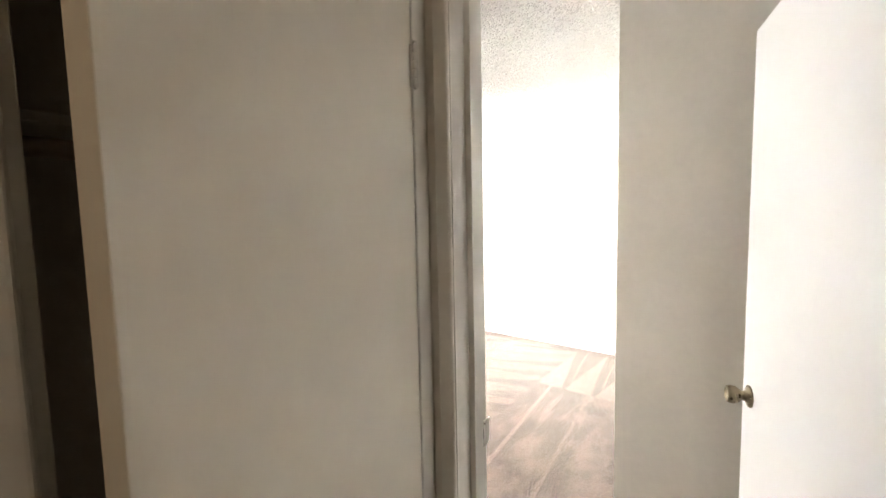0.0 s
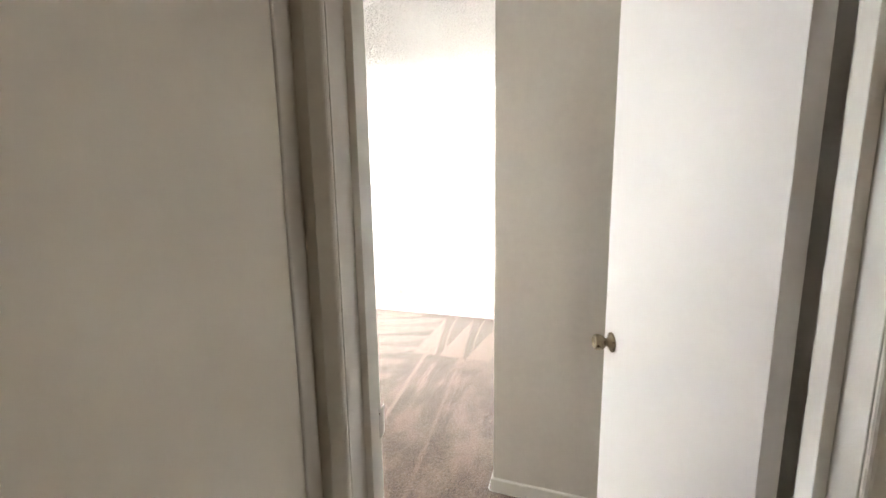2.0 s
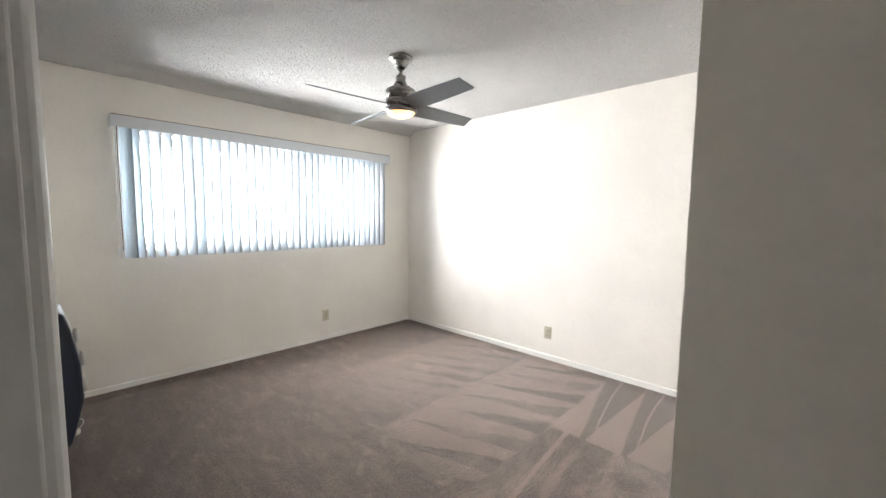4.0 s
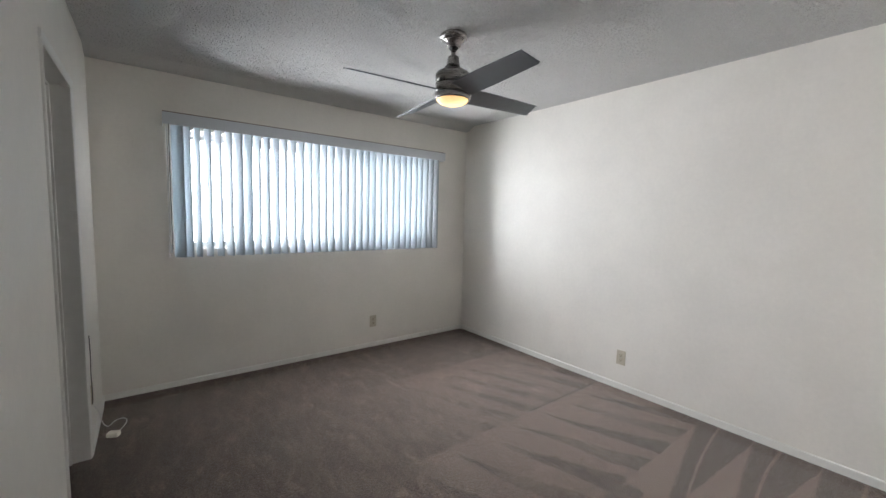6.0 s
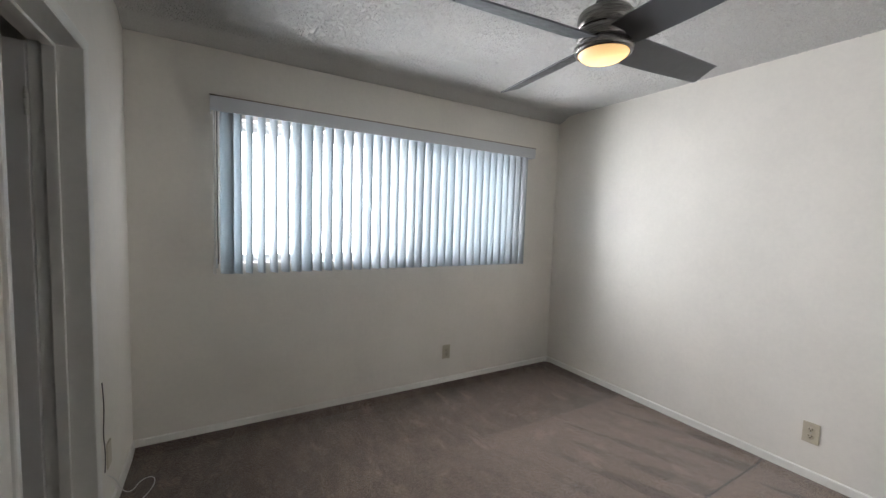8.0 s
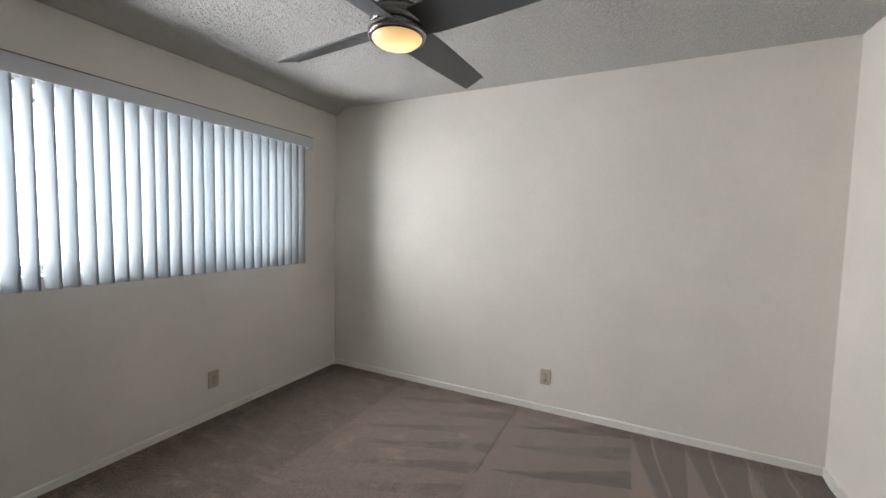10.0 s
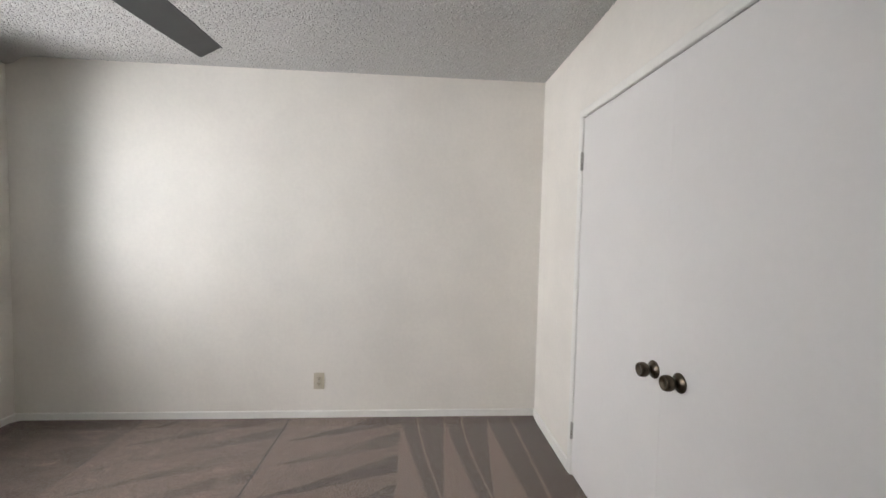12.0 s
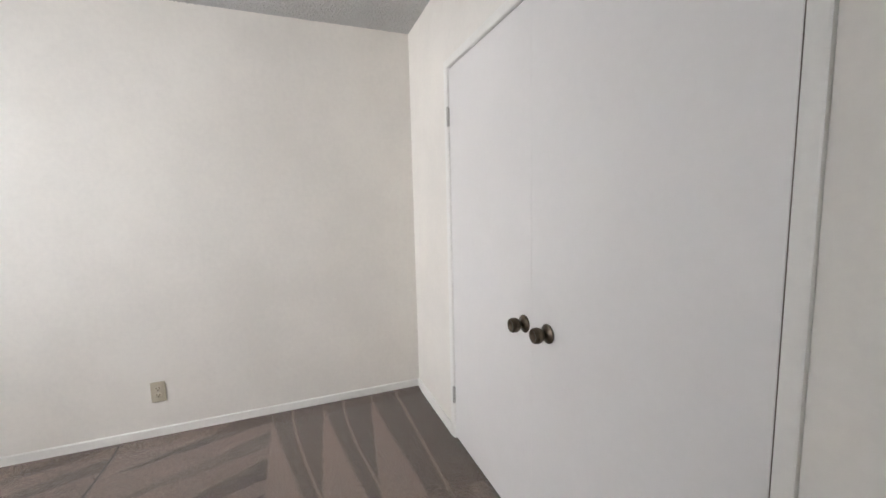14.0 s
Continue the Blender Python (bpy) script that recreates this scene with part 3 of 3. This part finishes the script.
def door_leaf(name, m, width, height, label, hinge_m, metal, knob_sides, hinge_z, paint=None):
    """Flush slab door; local x runs from the hinge to the free edge, y out of the face that is seen, z up from the carpet."""
    root = thing(name, m, label, "door")
    part("slab", boxes((0.0, width, -0.035, 0.0, 0.012, height), bevel=0.0015), paint or DOOR, root)
    for side in knob_sides:
        y, turn = (0.0, 0) if side > 0 else (-0.035, 180)
        door_knob(root, pose(width - 0.068, y, 0.885 if height > 1.9 else 0.85, 0, 0, turn), metal)
    for z in hinge_z:
        butt_hinge(root, hinge_m @ Matrix.Translation((0, 0, z)), HINGE)
    return root


# bedroom door, swung into the alcove; its hall face looks north
leaf_dir = math.degrees(math.atan2(0.187, 0.713))
entry_leaf = door_leaf("bedroom_door", pose(-3.280, -4.170, 0, 0, 0, leaf_dir), 0.7215, 1.978, "white flush bedroom door standing open, brass knob", pose(0.0, -0.040, 0), KNOB, (1, -1), (0.25, 1.72))
part("latch", boxes((0.7210, 0.7230, -0.029, -0.006, 0.857, 0.913)), STEEL, entry_leaf, "steel latch plate")

# hall closet door, ajar
hc_leaf = door_leaf("hall_closet_door", pose(-3.474, -3.410, 0, 0, 0, 197.5), 0.580, 1.975,
                    "cream flush hall closet door standing ajar", pose(0.004, 0.008, 0), KNOB, (), (0.22, 1.765), CREAM)

# bathroom door, swung into the bathroom
bath_leaf = door_leaf("bathroom_door", pose(-3.448, -0.764, 0, 0, 0, 177), 0.63, 1.975, "white flush bathroom door standing open", pose(0.0, 0.002, 0), KNOB, (1,), (0.22, 1.765))

# closet doors
mid = (CL_W + CL_E) / 2 + 0.008
right_leaf = thing("closet_door", pose(CL_W + 0.0024, YS - 0.001, 0), "white flush closet door, closed, with brass knob", "door", "pair of closet doors")
left_leaf = thing("closet_door", pose(CL_E - 0.003, YS - 0.001, 0), "white flush closet door, closed, with brass knob", "door", "pair of closet doors")
part("slab", boxes((0, mid - 0.0003 - CL_W - 0.0024, -0.035, 0, 0.014, CL_T - 0.006), bevel=0.0003), DOOR, right_leaf)
part("slab", boxes((mid + 0.0003 - CL_E + 0.003, 0, -0.035, 0, 0.014, CL_T - 0.006), bevel=0.0003), DOOR, left_leaf)
# dark strips paint in the shadow of the gaps beside and above the doors
part("gap_shade_band", boxes((-0.0012, 0.0, -0.034, -0.0015, 0.014, CL_T - 0.006)), GAP_SHADE, right_leaf, "dark strip painting in the shadow of the door gap")
part("gap_shade_band", boxes((0.0, mid - CL_W - 0.005, -0.034, -0.0015, CL_T - 0.006, CL_T - 0.0048)), GAP_SHADE, right_leaf, "dark strip painting in the shadow of the door gap")
part("gap_shade_band", boxes((mid - CL_E + 0.004, 0.0, -0.034, -0.0015, CL_T - 0.006, CL_T - 0.0048)), GAP_SHADE, left_leaf, "dark strip painting in the shadow of the door gap")
door_knob(right_leaf, pose(-1.507 - CL_W - 0.0024, 0, 0.856), BRONZE)
door_knob(left_leaf, pose(-1.367 - CL_E + 0.003, 0, 0.852), BRONZE)
for z, zr in ((0.255, 0.255), (1.74, 1.705)):
    butt_hinge(right_leaf, pose(-0.002, 0.006, zr), HINGE)
    butt_hinge(left_leaf, pose(0.002, 0.006, z), STEEL)

# hall closet shelf and pole
shelf = thing("closet_shelf", pose(-3.905, -2.93, 1.613), "plain painted shelf across the dark hall closet", "shelf")
part("board", boxes((-0.493, 0.493, -0.13, 0.129, 0, 0.018), bevel=0.002), TRIM, shelf)
part("cleat", boxes((-0.493, -0.473, -0.13, 0.129, -0.07, 0), bevel=0.001), TRIM, shelf)
part("cleat", boxes((0.473, 0.493, -0.13, 0.129, -0.07, 0), bevel=0.001), TRIM, shelf)
pole = lathe([(0, -0.494), (0.0165, -0.494), (0.0165, 0.494), (0, 0.494)], 20)
bmesh.ops.rotate(pole, matrix=Matrix.Rotation(radians(90), 3, "Y"), verts=pole.verts)
pole_ob = part("clothes_rod", pole, WOOD)
pole_ob.matrix_basis = pose(-3.905, -3.10, 1.566)
tagged(pole_ob, "bare wooden clothes rod under the closet shelf", "clothes rod")


# ---- unseen dome light, added to brighten the hall ----
hall_fill = thing("hall_fill_light", pose(-5.0, -3.85, H), "unseen frosted dome light added to brighten the hall", "ceiling light")
part("base", lathe([(0, 0), (0.12, 0), (0.122, -0.012), (0.115, -0.02), (0, -0.02)], 36), TRIM, hall_fill)
part("dome", lathe([(0.11, -0.015), (0.112, -0.03), (0.10, -0.06), (0.07, -0.085), (0.03, -0.097), (0, -0.1)], 36), HALL_FILL, hall_fill, "glowing dome of the added hall light")


# ---- window and blind ----
def window():
    root = thing("window_1", pose((WIN_X0 + WIN_X1) / 2, 0.09, WIN_Z0), "aluminium sliding window behind a vertical blind", "window", kind="structure")
    w, h = WIN_X1 - WIN_X0, WIN_Z1 - WIN_Z0
    l = -w / 2

    def bar(name, *b):
        return part(name, boxes(b, bevel=0.002), ALUMINIUM, root)

    part("sill", boxes((l + 0.002, -l - 0.002, -0.085, -0.022, 0.001, 0.014), bevel=0.003), TRIM, root)
    bar("frame_rail", l, -l, -0.02, 0.04, 0.0, 0.035)
    bar("frame_rail", l, -l, -0.02, 0.04, h - 0.035, h)
    bar("frame_stile", l, l + 0.03, -0.02, 0.04, 0.035, h - 0.035)
    bar("frame_stile", -l - 0.03, -l, -0.02, 0.04, 0.035, h - 0.035)
    cuts = [l + 0.03, -2.40 - (WIN_X0 + WIN_X1) / 2, -1.47 - (WIN_X0 + WIN_X1) / 2, -l - 0.03]
    for i in range(3):
        a, b = cuts[i], cuts[i + 1]
        y0 = -0.012 if i != 1 else 0.012
        bar("sash_rail", a, b, y0, y0 + 0.016, 0.035, 0.06)
        bar("sash_rail", a, b, y0, y0 + 0.016, h - 0.06, h - 0.035)
        bar("sash_stile", a, a + 0.032, y0, y0 + 0.016, 0.06, h - 0.06)
        bar("sash_stile", b - 0.032, b, y0, y0 + 0.016, 0.06, h - 0.06)
        pane = part("pane", boxes((a + 0.03, b - 0.03, y0 + 0.006, y0 + 0.010, 0.058, h - 0.058)), GLASS, root)
        pane.visible_shadow = False
    part("latch", boxes((cuts[1] - 0.052, cuts[1] - 0.018, -0.034, -0.012, 0.165, 0.190), (cuts[1] - 0.030, cuts[1] - 0.018, -0.028, -0.012, 0.150, 0.205), bevel=0.003), ALUMINIUM, root)


window()


def vane_mesh(length=0.975, width=0.089, sag=0.005):
    """One curved vinyl louvre, hung from its top at z = 0."""
    bm = bmesh.new()
    n = 6
    rings = []
    for side in (0.0, 0.0011):
        col = []
        for z in (0.0, -0.02, -length + 0.004, -length):
            inset = 0.003 if z in (0.0, -length) else 0.0
            row = []
            for i in range(n + 1):
                s = (i / n - 0.5)
                row.append(bm.verts.new((s * (width - 2 * inset), sag * (4 * s * s - 0.5) + side, z)))
            col.append(row)
        rings.append(col)
    for col, flip in ((rings[0], False), (rings[1], True)):
        for p, q in zip(col, col[1:]):
            for i in range(n):
                f = (p[i], p[i + 1], q[i + 1], q[i])
                bm.faces.new(f[::-1] if flip else f).smooth = True
    a, b = rings
    for k in range(3):
        for i in (0, n):
            bm.faces.new((a[k][i], a[k + 1][i], b[k + 1][i], b[k][i]))
    for k in (0, 3):
        for i in range(n):
            bm.faces.new((a[k][i], a[k][i + 1], b[k][i + 1], b[k][i]))
    bmesh.ops.recalc_face_normals(bm, faces=bm.faces)
    return mesh_of("vane", bm, VANE)


def vertical_blind():
    root = thing("vertical_blind", pose(-1.645, 0, 2.065), "white vinyl vertical blind, louvres tilted half open, under a valance", "blind")
    x0, x1 = -2.90 + 1.645, -0.385 + 1.645
    # last box: unseen top board, added to keep window light off the ceiling
    val = part("valance", boxes((x0, x1, -0.100, -0.094, -0.084, 0.0), (x0, x0 + 0.004, -0.094, 0.0, -0.084, 0.0), (x1 - 0.004, x1, -0.094, 0.0, -0.084, 0.0), (x0 + 0.004, x1 - 0.004, -0.094, 0.0, -0.004, 0.0), bevel=0.001), VALANCE, root)
    part("top_edge", boxes((x0 - 0.001, x1 + 0.001, -0.1015, -0.092, 0.0, 0.0055)), VALANCE_EDGE, val, "thin brown line along the valance")
    part("headrail", boxes((x0 + 0.05, x1 - 0.05, -0.068, -0.030, -0.052, -0.018), (x0 + 0.1, x0 + 0.13, -0.05, 0.0, -0.018, -0.010), (x1 - 0.13, x1 - 0.1, -0.05, 0.0, -0.018, -0.010), (-0.015, 0.015, -0.05, 0.0, -0.018, -0.010), bevel=0.001), ALUMINIUM, root)
    me = vane_mesh()
    hook = mesh_of("vane_hook", boxes((-0.006, 0.006, -0.004, 0.004, -0.012, 0.004)), CORD)
    rng = random.Random(11)
    for i in range(34):
        x = -2.766 + i * 0.0691 + 1.645 + rng.uniform(-0.0015, 0.0015)
        turn = VANE_TURN + 9.0 * i / 33 + rng.uniform(-4, 4)
        if i in (5, 6):
            turn += 17 if i == 5 else 21
        if i == 0:
            turn += 14
        ob = new("vane", me)
        ob.parent = root
        ob.matrix_basis = pose(x, -0.050, -0.066, rng.uniform(-0.25, 0.25), rng.uniform(-0.2, 0.2), turn)
        hk = new("vane_hook", hook)
        hk.parent = ob
    ob = new("vane", me)
    ob.parent = root
    ob.matrix_basis = pose(-2.818 + 1.645, -0.050, -0.066, 0, 0, -36)
    wand = part("cord", tube([(-2.880 + 1.645, -0.075, -0.07), (-2.881 + 1.645, -0.078, -0.5), (-2.879 + 1.645, -0.070, -0.92), (-2.883 + 1.645, -0.060, -1.0)], 0.0045), CORD, root)
    part("chain", tube([(-2.866 + 1.645, -0.06, -0.07), (-2.868 + 1.645, -0.058, -0.5), (-2.864 + 1.645, -0.05, -0.98)], 0.0028), WIRE, root)
    part("cord_weight", lathe([(0, -0.02), (0.008, -0.018), (0.009, 0.0), (0.006, 0.022), (0.002, 0.028), (0, 0.028)], 14), CORD, wand, at=pose(-2.883 + 1.645, -0.06, -1.02))
    part("cord_bracket", boxes((-0.012, 0.012, 0.0, 0.02, -0.03, 0.03), bevel=0.003), VALANCE, root, at=pose(-2.876 + 1.645, -0.0205, -0.98))


vertical_blind()


# ---- ceiling fan ----
def blade_mesh():
    """Flat pitched blade from its root in the hub to a square-cut tip with eased corners."""
    bm = bmesh.new()
    outline = []
    root_r, tip_r = 0.085, 0.636
    stations = [(root_r, 0.062), (0.16, 0.067), (0.30, 0.066), (0.45, 0.061), (0.58, 0.056), (tip_r - 0.012, 0.0545)]
    for r, hw in stations:
        outline.append((r, hw))
    outline += [(tip_r - 0.002, 0.049)]
    low = [(r, -hw) for r, hw in stations] + [(tip_r - 0.020, -0.051)]
    pts = outline + low[::-1]
    top = [bm.verts.new((r, w, 0.003)) for r, w in pts]
    bot = [bm.verts.new((r, w, -0.003)) for r, w in pts]
    bm.faces.new(top)
    bm.faces.new(bot[::-1])
    for i in range(len(pts)):
        j = (i + 1) % len(pts)
        bm.faces.new((top[j], top[i], bot[i], bot[j]))
    bmesh.ops.rotate(bm, matrix=Matrix.Rotation(radians(BLADE_PITCH), 3, "X"), verts=bm.verts)
    bmesh.ops.recalc_face_normals(bm, faces=bm.faces)
    return mesh_of("blade", bm, BLADE)


def ceiling_fan():
    root = thing("ceiling_fan", pose(FAN_X, FAN_Y, H), "brushed nickel four-blade ceiling fan with lit warm dome light", "ceiling fan")
    low = pose(0, 0, 0.025)
    part("canopy", lathe([(0, 0.0), (0.070, 0.0), (0.078, -0.007), (0.081, -0.017), (0.078, -0.026), (0.066, -0.033), (0.051, -0.042), (0.043, -0.054), (0.040, -0.067), (0.034, -0.073), (0, -0.073)], 40), NICKEL, root)
    part("hanger_ball", lathe([(0, -0.064), (0.024, -0.067), (0.027, -0.077), (0.020, -0.087), (0, -0.088)], 24), BLACK, root)
    part("downrod", lathe([(0, -0.07), (0.0125, -0.07), (0.0125, -0.17), (0, -0.17)], 20), NICKEL, root)
    part("coupling", lathe([(0, -0.150), (0.031, -0.150), (0.034, -0.153), (0.034, -0.182), (0.038, -0.190), (0.040, -0.203), (0, -0.203)], 36), NICKEL, root, at=low)
    house = part("motor_housing", lathe([(0, -0.196), (0.039, -0.198), (0.046, -0.214), (0.073, -0.229), (0.094, -0.240), (0.1005, -0.249), (0.102, -0.257), (0.102, -0.300), (0.098, -0.303), (0, -0.303)], 48), NICKEL, root, at=low)
    for i in range(8):
        a = i * math.pi / 4
        part("vent", boxes((-0.006, 0.006, -0.003, 0.003, -0.005, 0.005), bevel=0.002), BLACK, house, at=pose(0.050 * math.cos(a), 0.050 * math.sin(a), -0.215, 0, 50, math.degrees(a)))
    part("groove", lathe([(0, -0.302), (0.091, -0.302), (0.091, -0.308), (0, -0.308)], 48), BLACK, root, at=low)
    part("hub", lathe([(0, -0.307), (0.100, -0.307), (0.101, -0.310), (0.101, -0.348), (0.098, -0.351), (0, -0.351)], 48), NICKEL, root, at=low)
    part("groove", lathe([(0, -0.350), (0.092, -0.350), (0.092, -0.357), (0, -0.357)], 48), BLACK, root, at=low)
    ring = part("light_ring", lathe([(0.085, -0.356), (0.1, -0.356), (0.107, -0.361), (0.1075, -0.378), (0.104, -0.388), (0.096, -0.392), (0.090, -0.388), (0.088, -0.378)], 48), NICKEL, root, at=low)
    part("dome", lathe([(0.093, -0.380), (0.0935, -0.386), (0.088, -0.396), (0.074, -0.407), (0.052, -0.415), (0.026, -0.4195), (0, -0.4205)], 48), LAMP, root, "frosted glass dome glowing warm yellow", low)
    me = blade_mesh()
    for i in range(4):
        b = new("blade", me)
        b.parent = root
        b.matrix_basis = pose(0, 0, -0.322, 0, 0, BLADE_TURN + 90 * i)


ceiling_fan()


# ---- outlets, wires ----
def outlet(m, label):
    """Almond duplex outlet; local y points out of the wall."""
    root = thing("wall_outlet", m, label, "outlet", "wall outlets")
    part("cover_plate", boxes((-0.036, 0.036, -0.001, 0.006, -0.0585, 0.0585), bevel=0.003), ALMOND, root)
    for z in (0.0195, -0.0195):
        rec = part("receptacle", lathe([(0, 0.0), (0.0165, 0.0), (0.0165, 0.0075), (0.0155, 0.0085), (0, 0.0085)], 24, "y"), ALMOND, root, at=pose(0, 0, z))
        part("slot", boxes((-0.0083, -0.0050, 0.0085, 0.0094, -0.001, 0.0085)), SLOT, rec)
        part("slot", boxes((0.0050, 0.0083, 0.0085, 0.0094, 0.0, 0.0078)), SLOT, rec)
        part("ground_hole", lathe([(0, 0.0085), (0.0033, 0.0085), (0.0033, 0.0094), (0, 0.0094)], 12, "y"), SLOT, rec, at=pose(0, 0, -0.0065))
    part("screw", lathe([(0, 0.006), (0.0032, 0.006), (0.003, 0.0072), (0, 0.0074)], 12, "y"), STEEL, root)
    return root


first = outlet(pose(-1.198, 0, 0.284, 0, 0, 180), "almond duplex wall outlet low on the window wall")
second = copy_thing(first, pose(0, -1.999, 0.276, 0, 0, 90))
second["label"] = "almond duplex wall outlet low on the plain wall"

plate = thing("phone_wall_plate", pose(XW, -0.56, 0.30, 0, 0, -90), "blank almond phone plate low beside the bathroom door", "wall plate")
part("cover_plate", boxes((-0.035, 0.035, -0.001, 0.006, -0.057, 0.057), bevel=0.003), ALMOND, plate)
part("screw", lathe([(0, 0.006), (0.0032, 0.006), (0.003, 0.0072), (0, 0.0074)], 12, "y"), STEEL, plate, at=pose(0, 0, 0.03))

jack = thing("phone_jack_box", pose(-3.212, -0.545, 0, 0, 0, -28), "small ivory phone jack box lying loose on the carpet", "phone jack")
part("body", boxes((-0.030, 0.030, -0.020, 0.020, 0.002, 0.026), bevel=0.004), IVORY, jack)
part("cover", boxes((-0.028, 0.028, -0.018, 0.018, 0.026, 0.030), bevel=0.0015), IVORY, jack)
part("socket", boxes((-0.0305, -0.029, -0.007, 0.007, 0.008, 0.020)), SLOT, jack)

w = XW + 0.016
tagged(part("phone_wire", tube([(w, -0.703, 0.68), (w, -0.690, 0.62), (w, -0.684, 0.56), (w, -0.698, 0.50), (w, -0.706, 0.45), (w, -0.690, 0.40), (w, -0.684, 0.34), (w, -0.700, 0.29)], 0.0021), WIRE),
       "thin dark phone wire running down beside the door casing", "wire")
part("cord", tube([(w + 0.006, -0.690, 0.27), (w + 0.016, -0.62, 0.22), (-3.262, -0.52, 0.085), (-3.240, -0.42, 0.008), (-3.222, -0.33, 0.005), (-3.17, -0.31, 0.005), (-3.15, -0.38, 0.005), (-3.175, -0.47, 0.005), (-3.205, -0.53, 0.008)], 0.0022), CORD, jack, "thin pale cord to the wall", jack.matrix_basis.inverted())

# white cable round the alcove's corner, pinned against the foot of the baseboard
cable = thing("floor_cable", pose(XC, YS, 0), "thin white cable pinned along the foot of the baseboard", "cable")
part("cord", tube([(0.16, 0.016, 0.030), (0.08, 0.018, 0.016), (0.01, 0.022, 0.008), (-0.012, 0.020, 0.006), (-0.019, 0.006, 0.006), (-0.018, -0.05, 0.006), (-0.021, -0.12, 0.006), (-0.017, -0.20, 0.006), (-0.018, -0.29, 0.006), (-0.015, -0.36, 0.012)], 0.0028), CORD, cable)
part("clip", boxes((-0.022, -0.011, -0.155, -0.147, 0.0, 0.014), bevel=0.0015), CORD, cable)

# ---- fan remote in its wall cradle, just inside the bedroom doorway ----
def fan_remote():
    root = thing("fan_remote", pose(XW, -3.383, 1.262, 0, 0, -90), "dark navy fan remote in its cradle beside the bedroom doorway", "remote control")

    def extruded(prof, half, bevel):
        bm = bmesh.new()
        a = [bm.verts.new((-half, y, z)) for y, z in prof]
        b = [bm.verts.new((half, y, z)) for y, z in prof]
        bm.faces.new(a)
        bm.faces.new(b[::-1])
        for i in range(len(prof)):
            j = (i + 1) % len(prof)
            bm.faces.new((a[j], a[i], b[i], b[j]))
        bmesh.ops.recalc_face_normals(bm, faces=bm.faces)
        bmesh.ops.bevel(bm, geom=list(bm.edges), offset=bevel, segments=2, affect="EDGES", profile=0.5)
        return bm

    part("cradle", extruded([(0.0, -0.044), (0.005, -0.045), (0.005, 0.020), (0.0, 0.022)], 0.024, 0.001), NAVY, root)
    body = part("body", extruded([(0.005, -0.040), (0.010, -0.046), (0.016, -0.038), (0.0225, -0.012), (0.022, 0.012), (0.0185, 0.034), (0.015, 0.046), (0.007, 0.047), (0.005, 0.030)], 0.020, 0.002), NAVY, root)
    for z, y, tilt in ((0.026, 0.0197, 9), (0.010, 0.0222, 3), (-0.008, 0.0224, -2)):
        part("button", lathe([(0, 0.003), (0.004, 0.0025), (0.0055, 0.0), (0, -0.001)], 16, "y"), STEEL, body, "silver button", pose(0, y, z, -tilt))


fan_remote()

# ---- outside ----
structure("ground", boxes((-40, 40, -40, 40, -0.5, -0.13)), STUCCO, "pale paved ground outside", "ground")
